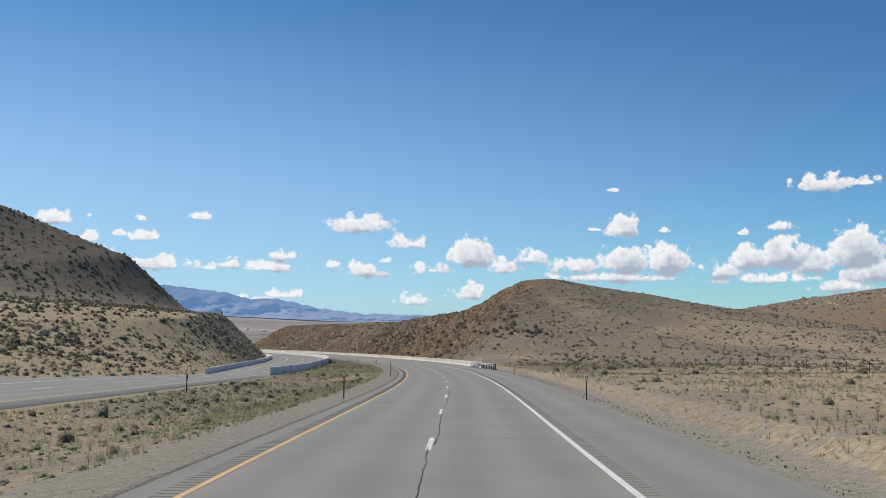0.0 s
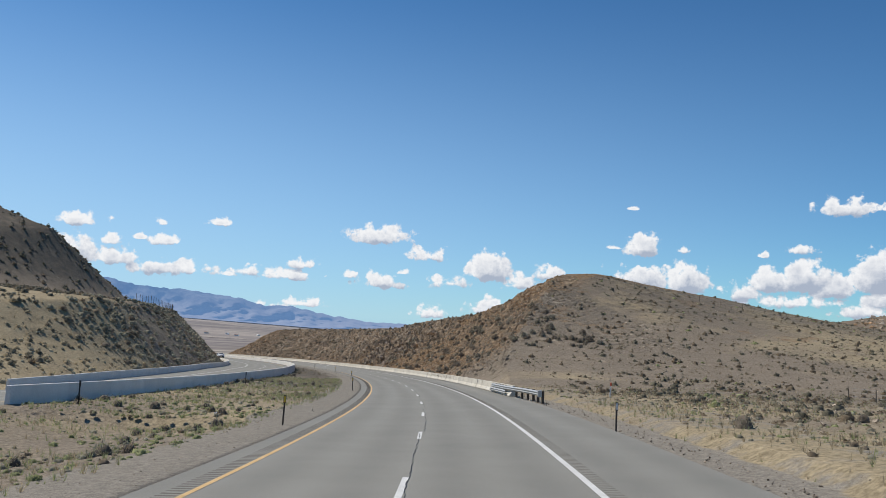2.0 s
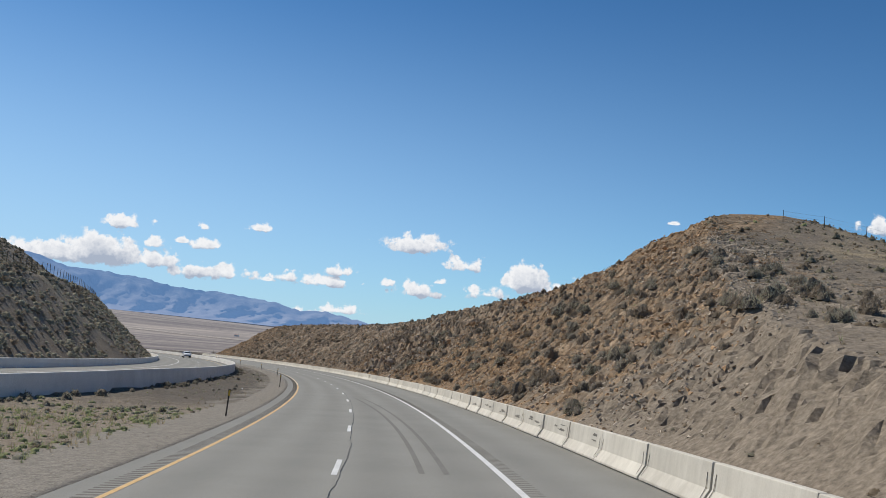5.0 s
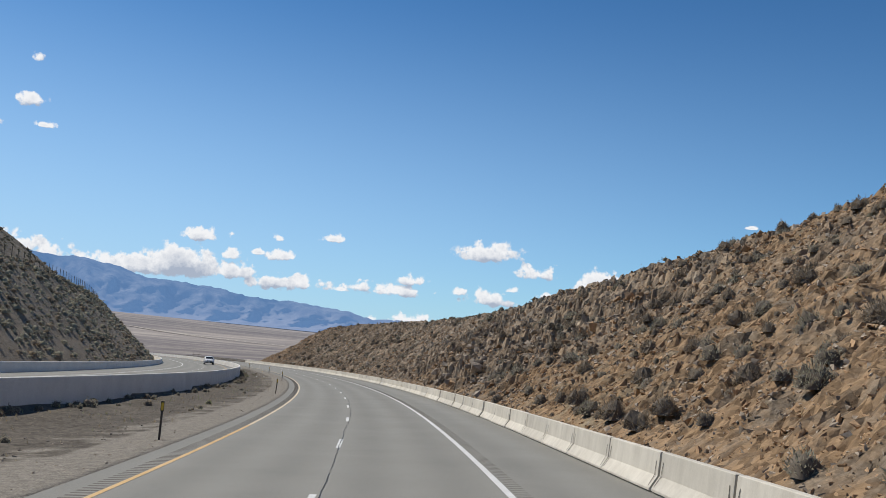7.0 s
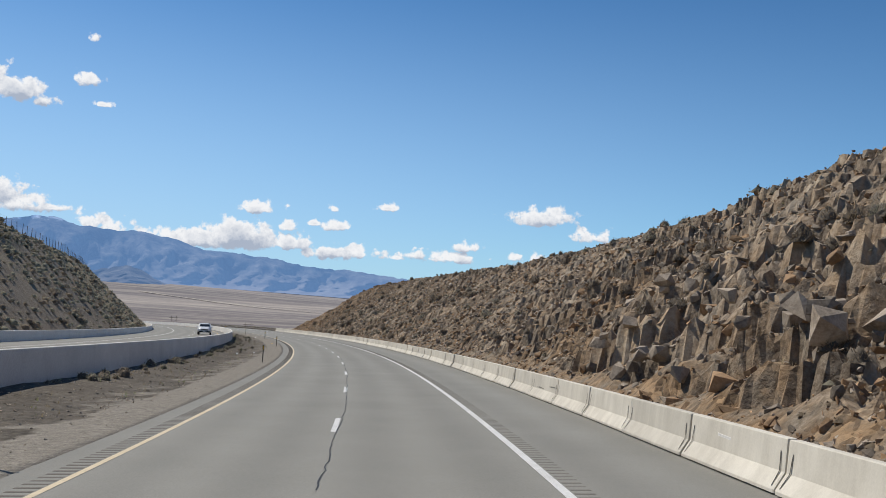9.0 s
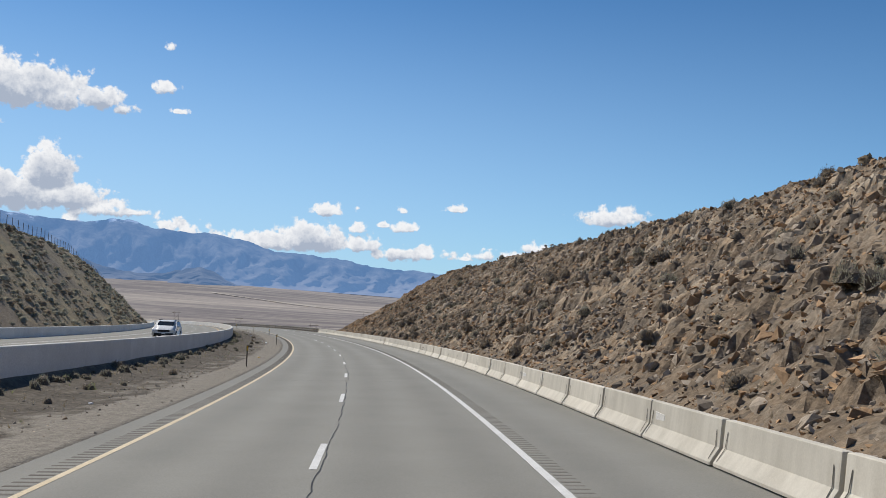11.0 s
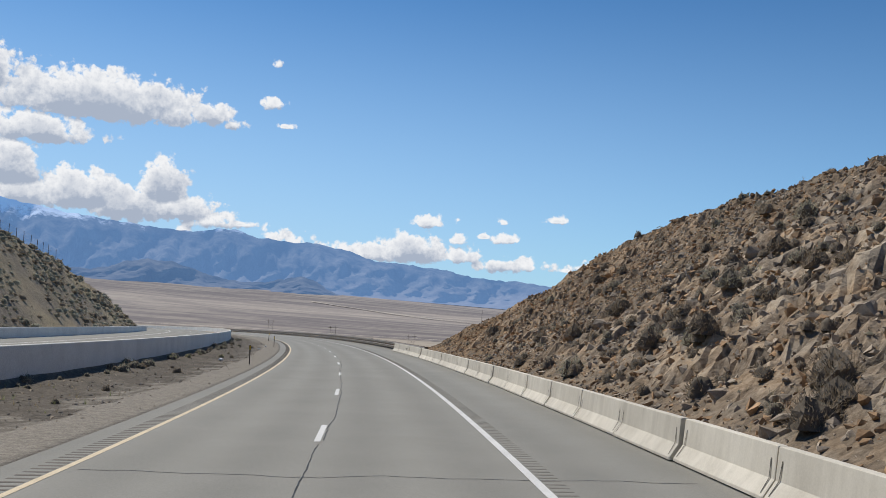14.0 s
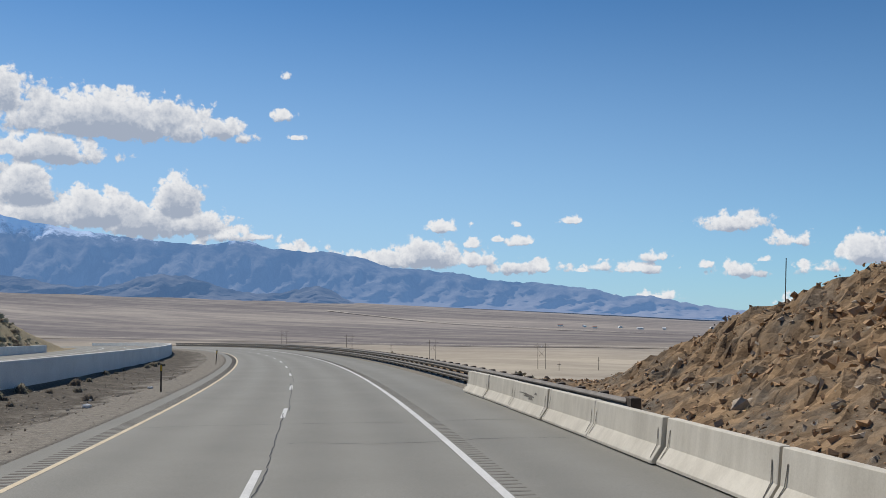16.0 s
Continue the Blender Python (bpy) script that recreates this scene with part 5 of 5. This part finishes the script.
def brush_field(n, s0, s1, d0, d1, lo, hi, seed, share, keep=None):
    """Places for n shrubs; share: chances of sage, dry and green ones."""
    r = np.random.RandomState(seed)
    s, d = r.uniform(s0, s1, n), r.uniform(d0, d1, n)
    P = at(s, d, 0)
    clump = fuzz(P[:, 0], P[:, 1], 0.16, 3)
    z = ground_z(s, d)
    ok = clump + r.uniform(-0.7, 0.7, n) > -0.1
    if keep is not None:
        ok &= keep(s, d, z)
    size = (lo + (hi - lo) * r.rand(n) ** 1.8)
    kind = r.choice(3, n, p=share)
    return at(s, d, z - 0.03)[ok], size[ok], turns(r, n, 0.12)[ok], kind[ok], s[ok], d[ok]


def off_road2(s, d, z):
    return (d > wall_d(s) + 0.3) | (d < outer_d(s) - 1.2)


near_sets = [
    brush_field(5200, 100, 530, -18.5, -9.6, 0.25, 0.7, 47, [0.7, 0.25, 0.05], lambda s, d, z: (d > wall_d(s) + 0.4) & (d < wall_d(s) + 1.5)),
    brush_field(260, 5, 160, -17.6, -7.2, 0.35, 0.7, 41, [0.5, 0.1, 0.4], off_road2),
    brush_field(320, 150, 520, -17, -7.4, 0.2, 0.6, 42, [0.55, 0.4, 0.05], off_road2),
    brush_field(90, 10, 125, 11, 32, 0.4, 0.8, 43, [0.75, 0.1, 0.15]),
    brush_field(1500, 175, 455, 9.3, 27, 0.3, 1.15, 44, [0.3, 0.7, 0.0]),
    brush_field(460, 170, 265, 9.3, 29, 0.55, 1.35, 46, [0.45, 0.55, 0.0]),
    brush_field(330, 345, 440, 9.4, 21, 0.5, 1.35, 45, [0.45, 0.55, 0.0])]
mid_sets = [
    brush_field(9000, 5, 182, -17.6, -7.0, 0.12, 0.42, 71, [0.30, 0.10, 0.60], off_road2),
    brush_field(4200, 10, 128, 9.3, 34, 0.12, 0.4, 73, [0.6, 0.25, 0.15]),
    brush_field(8800, 165, 560, -42, -24, 0.55, 1.45, 53, [0.7, 0.3, 0.0], off_road2)]
bench = brush_field(2600, 60, 180, -62, -30, 0.4, 1.0, 75, [0.35, 0.65, 0.0], lambda s, d, z: off_road2(s, d, z) & (d > -45 - 0.35 * (180 - s)))
far_sets = [
    brush_field(6000, 90, 235, 14, 150, 0.4, 1.1, 51, [0.55, 0.4, 0.05], lambda s, d, z: s < 128 + 2.6 * d),
    brush_field(1100, 30, 100, 30, 130, 0.4, 1.1, 52, [0.6, 0.3, 0.1]),
    brush_field(17000, 90, 430, -170, -36, 0.6, 1.5, 54, [0.7, 0.3, 0.0], off_road2),
    brush_field(1500, -20, 130, -120, -32, 0.5, 1.2, 55, [0.5, 0.45, 0.05], off_road2),
    brush_field(1200, 232, 465, 24, 70, 0.5, 1.1, 56, [0.6, 0.4, 0.0]),
    brush_field(1700, 250, 400, 110, 330, 0.7, 1.8, 58, [0.6, 0.4, 0.0]),
    brush_field(500, 470, 620, 10, 70, 0.5, 1.2, 57, [0.6, 0.4, 0.0])]
LEAF = [M_SAGE, M_DRY, M_GREEN]


def join_brush(name, label, kits, places, mats=None):
    p, size, rot, kind = (np.concatenate([k[i] for k in places]) for i in range(4))
    r = np.random.RandomState(len(p))
    pick = r.randint(0, len(kits), len(p))
    vs, fs, ms, n = [], [], [], 0
    for k, (v, f, m) in enumerate(kits):
        for c in range(3):
            sel = np.nonzero((pick == k) & (kind == c))[0]
            if not len(sel):
                continue
            q = np.einsum("nij,vj->nvi", rot[sel], v) * size[sel][:, None, None] + p[sel][:, None, :]
            vs.append(q.reshape(-1, 3))
            fs.append((f[None] + (np.arange(len(sel)) * len(v))[:, None, None] + n).reshape(-1, 3))
            ms.append(np.tile(np.where(m == 1, 3, c), len(sel)))
            n += len(sel) * len(v)
    me = big_mesh(name, np.concatenate(vs), np.concatenate(fs), (mats or LEAF) + [M_TWIG_CORE], np.concatenate(ms), True)
    return tagged(new(name, me), label, "shrubs", kind="stuff")


# the largest near shrubs stand as things of their own
np_, nsz, nrot, nkind = (np.concatenate([k[i] for k in near_sets]) for i in range(4))
order = np.argsort(-nsz)
single, rest = order[:280], order[280:]
join_brush("low_brush", "low grey-green and dry desert brush", FULL, [(np_[rest], nsz[rest], nrot[rest], nkind[rest])])
tiny_sets = [
    brush_field(20000, 70, 235, 12, 120, 0.2, 0.6, 81, [0.35, 0.65, 0.0], lambda s, d, z: s < 128 + 2.6 * d),
    brush_field(6000, 150, 460, 9.2, 28, 0.12, 0.35, 82, [0.3, 0.7, 0.0]),
    brush_field(6000, 60, 430, -110, -31, 0.2, 0.5, 83, [0.4, 0.6, 0.0], off_road2),
    brush_field(4500, 130, 560, -40, -24, 0.2, 0.5, 84, [0.6, 0.4, 0.0], off_road2)]
join_brush("bench_grass", "bunches of straw-coloured grass and sage on the hillside bench", MID, [bench], [M_SAGE, M_STRAW, M_GREEN])
join_brush("small_scrub", "small dry scrub and grass clumps over the slopes", TINY, tiny_sets, [M_SHADED_SAGE, M_SHADED_DRY, M_GREEN])
join_brush("verge_brush", "dense low sage and green brush along the verges", MID, mid_sets)
join_brush("hill_brush", "scattered sagebrush over the hillsides", THIN, far_sets, [M_SHADED_SAGE, M_SHADED_DRY, M_GREEN])
KIND = ["grey-green sagebrush growing on the dry slope", "dry brown brush rooted among the stones", "green rabbitbrush on the verge"]
bush_parts = {}
for i in single:
    k, c = int(i) % len(FULL), int(nkind[i])
    if (k, c) not in bush_parts:
        v, f, m = RICH[k]
        made = []
        for share, name, mat in ((0, "foliage", LEAF[c]), (1, "stem", M_TWIG_CORE)):
            held, tris = np.unique(f[m == share], return_inverse=True)
            made.append(mesh_of(name, v[held], [tuple(int(q) for q in t) for t in tris.reshape(-1, 3)], mat, share == 0))
        bush_parts[(k, c)] = made
    thing = new("shrub")
    thing.matrix_world = Matrix.LocRotScale(Vector(np_[i]), Matrix(nrot[i].tolist()).to_quaternion(), (float(nsz[i]),) * 3)
    part("foliage", bush_parts[(k, c)][0], thing)
    part("stem", bush_parts[(k, c)][1], thing)
    tagged(thing, KIND[c], "shrub", "roadside shrubs")


def tuft_shape(r):
    v, f = [], []
    for k in range(9):
        a, lean, h = r.uniform(0, 2 * np.pi), r.uniform(0.1, 0.55), r.uniform(0.5, 1.0)
        b = np.array([np.cos(a), np.sin(a), 0]) * r.uniform(0, 0.18)
        side = np.array([-np.sin(a), np.cos(a), 0]) * 0.03
        n = len(v)
        v += [b - side, b + side, b + np.array([np.cos(a) * lean, np.sin(a) * lean, h])]
        f.append((n, n + 1, n + 2))
    return np.array(v), np.array(f)


TUFTS = [tuft_shape(br) for _ in range(5)]


def grass_field(n, s0, s1, d0, d1, lo, hi, seed, green, keep=None):
    r = np.random.RandomState(seed)
    s, d = r.uniform(s0, s1, n), r.uniform(d0, d1, n)
    P = at(s, d, 0)
    z = ground_z(s, d)
    ok = fuzz(P[:, 0], P[:, 1], 0.21, 3) + r.uniform(-0.6, 0.6, n) > 0.0
    if keep is not None:
        ok &= keep(s, d, z)
    return at(s, d, z)[ok], (lo + (hi - lo) * r.rand(n))[ok], turns(r, n, 0.1)[ok], (r.rand(n) < green).astype(int)[ok]


tufts = [grass_field(14000, 5, 175, -17.5, -6.6, 0.12, 0.34, 61, 0.65, off_road2), grass_field(2500, 150, 420, -13, -6.8, 0.08, 0.22, 62, 0.25, off_road2), grass_field(18000, 5, 135, 8.4, 40, 0.10, 0.30, 63, 0.30),
         grass_field(9000, -20, 160, -90, -31, 0.2, 0.5, 64, 0.05, off_road2), grass_field(6000, 90, 220, 14, 110, 0.15, 0.4, 65, 0.08), grass_field(3500, 170, 470, 9, 28, 0.1, 0.3, 66, 0.05)]
tp, tsz, trot, tg = (np.concatenate([k[i] for k in tufts]) for i in range(4))
tagged(new("dry_grass", strew("dry_grass", TUFTS, tp, tsz, trot, br.randint(0, 5, len(tp)), [M_STRAW, M_GREEN], tg)), "sparse straw-coloured and green grass tufts", "grass", kind="stuff")

# ---- fences on the crests ----


def fence(name, points, label, tall, strands):
    """Steel posts and wires through the given ground places."""
    thing = new(name)
    post = bm_mesh("post", box_bm(-0.028, 0.028, -0.028, 0.028, -0.4, tall, 0.008), M_POST)
    for p in points:
        part("post", post, thing).matrix_world = pose(p[0], p[1], p[2], rnd.uniform(-3, 3), rnd.uniform(-3, 3), 0)
    for k in range(strands):
        z = tall * (k + 1) / (strands + 0.3)
        vs, fs = [], []
        for i, p in enumerate(points):
            for a in range(3):
                vs.append((p[0] + 0.008 * math.cos(a * 2.1), p[1], p[2] + z + 0.008 * math.sin(a * 2.1)))
        for i in range(len(points) - 1):
            for a in range(3):
                fs.append((3 * i + a, 3 * i + (a + 1) % 3, 3 * i + 3 + (a + 1) % 3, 3 * i + 3 + a))
        part("wire", mesh_of("wire", vs, fs, M_GALV), thing)
    return tagged(thing, label, "fence")


def left_crest(s):
    low = float(np.interp(s, LEFT_S, LEFT_H))
    return float(outer_d(s)) - 0.9 - low / 0.97 - 0.6


fence("fence", [at(s, left_crest(s), float(ground_z(s, left_crest(s)))) for s in np.arange(205, 525, 3.0)], "dark steel post fence along the crest of the cut", 1.7, 5)
fence("fence", [at(s, d, float(ground_z(s, d))) for s, d in zip(np.linspace(224, 205, 24), np.linspace(46, 145, 24))], "thin wire fence on dark posts over the hill", 1.3, 3)
fence("fence", [at(s, 37.0, float(ground_z(s, 37.0))) for s in np.arange(20, 130, 4.0)], "low wire fence in the sagebrush flat", 1.1, 3)

# ---- power line in the valley ----


def pole_bm(x, h):
    bm = bmesh.new()
    bmesh.ops.create_cone(bm, cap_ends=True, segments=8, radius1=0.24, radius2=0.15, depth=h + 1.5, matrix=Matrix.Translation((x, 0, h / 2 - 0.75)))
    return bm


def power_frame(x, y, tall, turn, double=True):
    thing = new("power_pole")
    thing.matrix_world = pose(x, y, plain_z(x, y), 0, 0, turn)
    for px in ((-3.1, 3.1) if double else (0.0,)):
        part("pole", bm_mesh("pole", pole_bm(px, tall), M_WOOD), thing)
    arm = 6.0 if double else 1.4
    part("crossarm", bm_mesh("crossarm", box_bm(-arm, arm, -0.15, 0.15, tall - 2.4, tall - 2.05, 0.03), M_WOOD), thing)
    if double:
        bm = bmesh.new()
        for a in (-1, 1):
            box_bm(-0.09, 0.09, -0.05, 0.05, -3.6, 3.6, 0, bm)
            bmesh.ops.rotate(bm, verts=bm.verts[-8:], cent=(0, 0, 0), matrix=Matrix.Rotation(a * 0.78, 3, "Y"))
            bmesh.ops.translate(bm, verts=bm.verts[-8:], vec=(0, 0, tall * 0.6))
        part("cross_brace", bm_mesh("cross_brace", bm, M_WOOD), thing)
    for px in ((-5.2, 0, 5.2) if double else (-1.1, 1.1)):
        bm = bmesh.new()
        bmesh.ops.create_cone(bm, cap_ends=True, segments=8, radius1=0.14, radius2=0.08, depth=0.9, matrix=Matrix.Translation((px, 0, tall - 2.75)))
        part("insulator", bm_mesh("insulator", bm, M_GREY_CONCRETE), thing)
    return tagged(thing, "weathered wooden H-frame power pole on the plain" if double else "weathered single wooden power pole on the plain", "power pole", "power line")


def plain_z(x, y):
    r = math.hypot(x - HUB[0], y - HUB[1])
    return float(VALLEY_Z + fuzz(np.array(x), np.array(y), 0.006, 3) * 2.5 * steps(300, 900, r)) - 0.3


power_frame(-316, 1118, 21.5, 28)
power_frame(-451, 1196, 19.5, 28)
power_frame(-590, 1275, 19.5, 28)
power_frame(-735, 1360, 19.5, 28)
power_frame(-271, 1128, 11.0, 30, False)
power_frame(-299, 1111, 7.5, 30, False)
power_frame(-526, 1253, 12.0, 30, False)

# ---- far tracks and farm sheds on the plain ----
M_TRACK = two_tone("pale dirt track", (0.42, 0.37, 0.30), (0.52, 0.46, 0.38), 0.02, 0.3)
M_SHED = two_tone("white painted sheet metal", (0.66, 0.66, 0.65), (0.8, 0.8, 0.79), 0.3, 3.0, rough=0.6)
M_ROOF = two_tone("dull red roofing", (0.20, 0.10, 0.08), (0.30, 0.16, 0.12), 0.3, 3.0, rough=0.7)


def plain_at(x, y):
    """Height of the plain at a place, from its own shape."""
    r = math.hypot(x - HUB[0], y - HUB[1])
    b = math.degrees(math.atan2(-(x - HUB[0]), y - HUB[1]))
    return plain_z(x, y) + 0.3 + float(np.interp(b, [-180, 0, 8, 16, 31, 51, 90, 180], [-10, -10, -6, 18, 62, 92, 80, -10]) * steps(1300, 4300, r))


def track(name, pts, half, mat, label):
    vs, fs = [], []
    n = 40
    t = np.linspace(0, 1, n)
    k = np.linspace(0, 1, len(pts))
    xs, ys = np.interp(t, k, [p[0] for p in pts]), np.interp(t, k, [p[1] for p in pts])
    for i in range(n):
        j, q = max(i - 1, 0), min(i + 1, n - 1)
        a = math.atan2(ys[q] - ys[j], xs[q] - xs[j]) + math.pi / 2
        for e in (-1, 1):
            x, y = xs[i] + e * half * math.cos(a), ys[i] + e * half * math.sin(a)
            vs.append((x, y, plain_at(x, y) + 2.2))
    for i in range(n - 1):
        fs.append((2 * i, 2 * i + 1, 2 * i + 3, 2 * i + 2))
    return tagged(new(name, mesh_of(name, vs, fs, mat)), label, "track", kind="structure")


track("dirt_track", [(-1500, 1150), (-900, 1400), (-500, 1500), (-100, 1620), (300, 1750)], 5, M_TRACK, "pale dirt track crossing the plain")
track("dirt_track", [(-1500, 2700), (-900, 2300), (-300, 2150), (200, 2200)], 6, M_TRACK, "pale dirt track crossing the plain")


def shed(x, y, w, l, h, turn):
    thing = new("farm_shed")
    thing.matrix_world = pose(x, y, plain_at(x, y) - 0.4, 0, 0, turn)
    part("wall", bm_mesh("wall", box_bm(-w, w, -l, l, 0, h), M_SHED), thing)
    vs = [(-w - 0.4, -l, h), (w + 0.4, -l, h), (0, -l, h + w * 0.45), (-w - 0.4, l, h), (w + 0.4, l, h), (0, l, h + w * 0.45)]
    part("roof", mesh_of("roof", vs, [(0, 1, 2), (5, 4, 3), (0, 2, 5, 3), (1, 4, 5, 2), (0, 3, 4, 1)], M_ROOF if w < 3.6 else M_SHED), thing)
    tagged(thing, "small pale farm shed far out on the plain", "shed", "farm sheds")


fr = random.Random(3)
for x, y in ((-690, 2440), (-640, 2470), (-600, 2415), (-560, 2500), (-505, 2460), (-460, 2520), (-330, 2560), (-270, 2530), (-210, 2590), (-380, 2750)):
    shed(x, y, fr.uniform(2.5, 4.5), fr.uniform(4, 8), fr.uniform(3, 4), fr.uniform(0, 180))

# ---- white sport utility vehicle on the far carriageway ----
M_CAR = two_tone("white car paint", (0.70, 0.71, 0.72), (0.80, 0.81, 0.82), 1.0, 9.0, rough=0.25, relief=0.0, spec=0.5)
M_GLASS = two_tone("dark tinted glass", (0.015, 0.018, 0.02), (0.03, 0.034, 0.038), 1.0, 9.0, rough=0.05, relief=0.0, spec=0.6)
M_TRIM = two_tone("black plastic trim", (0.015, 0.015, 0.016), (0.03, 0.03, 0.032), 5.0, 40.0, rough=0.6, relief=0.05)
M_TYRE = two_tone("black tyre rubber", (0.012, 0.012, 0.012), (0.025, 0.025, 0.025), 9.0, 60.0, rough=0.85)
M_ALLOY = two_tone("silver alloy", (0.45, 0.45, 0.46), (0.6, 0.6, 0.61), 5.0, 50.0, rough=0.35, metal=0.9, spec=0.5)
M_LENS = two_tone("clear lamp lens", (0.55, 0.57, 0.6), (0.7, 0.72, 0.75), 9.0, 60.0, rough=0.15, spec=0.6)


def car():
    thing = new("car")
    prof = [(-2.32, 0.36), (-2.36, 0.62), (-2.28, 0.86), (-1.3, 1.06), (-0.62, 1.58), (0.1, 1.68), (1.4, 1.66), (1.95, 1.52), (2.28, 1.05), (2.34, 0.6), (2.28, 0.36)]
    bm = bmesh.new()
    rings = []
    for x, inset in ((-0.94, 0.12), (-0.96, 0.0), (-0.5, 0.0), (0.5, 0.0), (0.96, 0.0), (0.94, 0.12)):
        ring = []
        for y, z in prof:
            tuck = max(0.0, z - 1.0) * 0.28
            ring.append(bm.verts.new((x - math.copysign(tuck, x) * min(1, abs(x) / 0.9), y * (1 - inset * 0.05), z - inset * 0.06 * (z > 0.5))))
        rings.append(ring)
    n = len(prof)
    for a, b in zip(rings, rings[1:]):
        for i in range(n):
            bm.faces.new((a[i], a[(i + 1) % n], b[(i + 1) % n], b[i]))
    bm.faces.new(rings[0][::-1])
    bm.faces.new(rings[-1])
    bmesh.ops.recalc_face_normals(bm, faces=bm.faces)
    bmesh.ops.bevel(bm, geom=[e for e in bm.edges if e.is_boundary is False and e.calc_face_angle(0) > 0.6], offset=0.04, segments=2, affect="EDGES")
    part("body", bm_mesh("body", bm, M_CAR, True), thing)
    part("windscreen", mesh_of("windscreen", [(-0.76, -1.24, 1.10), (0.76, -1.24, 1.10), (0.66, -0.66, 1.57), (-0.66, -0.66, 1.57)], [(0, 1, 2, 3)], M_GLASS), thing)
    part("rear_window", mesh_of("rear_window", [(0.72, 2.24, 1.14), (-0.72, 2.24, 1.14), (-0.66, 2.0, 1.48), (0.66, 2.0, 1.48)], [(0, 1, 2, 3)], M_GLASS), thing)
    for e in (-1, 1):
        for y0, y1, t0, t1 in ((-1.0, 0.0, -0.5, 0.0), (0.06, 1.05, 0.06, 1.05), (1.12, 1.9, 1.12, 1.72)):
            part("side_window", mesh_of("side_window", [(e * 0.925, y0, 1.1), (e * 0.925, y1, 1.1), (e * 0.81, t1, 1.54), (e * 0.81, t0, 1.54)], [(0, 1, 2, 3)], M_GLASS), thing)
        part("headlight", bm_mesh("headlight", box_bm(min(e * 0.55, e * 0.9), max(e * 0.55, e * 0.9), -2.39, -2.2, 0.72, 0.86, 0.03), M_LENS), thing)
        part("mirror", bm_mesh("mirror", box_bm(min(e * 0.95, e * 1.14), max(e * 0.95, e * 1.14), -1.0, -0.85, 1.06, 1.24, 0.03), M_CAR), thing)
        part("roof_rail", bm_mesh("roof_rail", box_bm(e * 0.68 - 0.02, e * 0.68 + 0.02, -0.4, 1.6, 1.68, 1.73, 0.01), M_TRIM), thing)
        for y in (-1.42, 1.42):
            bm = bmesh.new()
            bmesh.ops.create_cone(bm, cap_ends=True, segments=24, radius1=0.37, radius2=0.37, depth=0.24, matrix=Matrix.Translation((e * 0.86, y, 0.37)) @ Matrix.Rotation(math.pi / 2, 4, "Y"))
            wheel = part("wheel", bm_mesh("tyre", bm, M_TYRE), thing)
            bm = bmesh.new()
            bmesh.ops.create_cone(bm, cap_ends=True, segments=20, radius1=0.25, radius2=0.22, depth=0.03, matrix=Matrix.Translation((e * 0.985, y, 0.37)) @ Matrix.Rotation(e * math.pi / 2, 4, "Y"))
            part("rim", bm_mesh("rim", bm, M_ALLOY), wheel)
    part("grille", bm_mesh("grille", box_bm(-0.5, 0.5, -2.40, -2.3, 0.66, 0.84, 0.02), M_TRIM), thing)
    part("bumper", bm_mesh("bumper", box_bm(-0.8, 0.8, -2.41, -2.25, 0.36, 0.56, 0.04), M_TRIM), thing)
    part("number_plate", bm_mesh("number_plate", box_bm(-0.16, 0.16, -2.425, -2.41, 0.47, 0.6, 0.004), M_SHED), thing)
    return tagged(thing, "white sport utility vehicle with tinted windows on the far carriageway", "car")


suv = car()
suv_s = 386.0
suv.matrix_world = place(suv_s, float(wall_d(suv_s)) - 3.9, float(road2_z(suv_s, wall_d(suv_s) - 3.9)) + 0.01) @ pose(0, 0, 0, math.degrees(math.atan(np.interp(suv_s, GRADE_AT, GRADE))), 0, 0)

# ---- small things ----
whip = new("survey_whip", bm_mesh("survey_whip", box_bm(-0.012, 0.012, -0.012, 0.012, -0.3, 1.15, 0.004), M_POST))
whip.matrix_world = Matrix.Translation(at(465.0, 13.2, float(ground_z(465.0, 13.2))).tolist()) @ pose(0, 0, 0, 1, 2, 0)
tagged(whip, "thin dark whip pole standing on the rocky nose", "pole")


def litter(s, d, size, mat, label, seed):
    r = random.Random(seed)
    bm = bmesh.new()
    bmesh.ops.create_icosphere(bm, subdivisions=2, radius=1.0)
    for v in bm.verts:
        v.co = Vector((v.co.x * r.uniform(0.8, 1.2), v.co.y * r.uniform(0.5, 0.9), v.co.z * r.uniform(0.35, 0.6))) * size
    ob = new("litter", bm_mesh("litter", bm, mat))
    ob.matrix_world = place(s, d, float(ground_z(s, d)) + size * 0.35, r.uniform(0, 180))
    tagged(ob, label, "litter", "roadside litter")


litter(365, -5.6, 0.10, M_AMBER, "crumpled pale yellow wrapper on the gravel", 1)
for k, (s, d) in enumerate(((331, -7.2), (326, -8.4), (474, -6.6), (478, -7.4), (484, -6.2), (404, -6.4), (214, -8.2), (96, -9.5), (448, -7.8))):
    litter(s, d, 0.08 + 0.05 * (k % 3), M_REFLECT, "scrap of white litter on the dirt", 10 + k)

plate = new("barrier_marker", bm_mesh("barrier_marker", box_bm(-0.012, 0.0, -0.28, 0.28, 0.42, 0.60, 0.004), M_GREY_CONCRETE))
plate.matrix_world = place(391.3, 6.86, float(bank(391)) * 6.7)
tagged(plate, "small grey slotted plate on the barrier face", "marker plate", "barrier plates")
for s in (322.6, 338, 264):
    copy_thing(plate, place(s, 6.86, float(bank(s)) * 6.7))
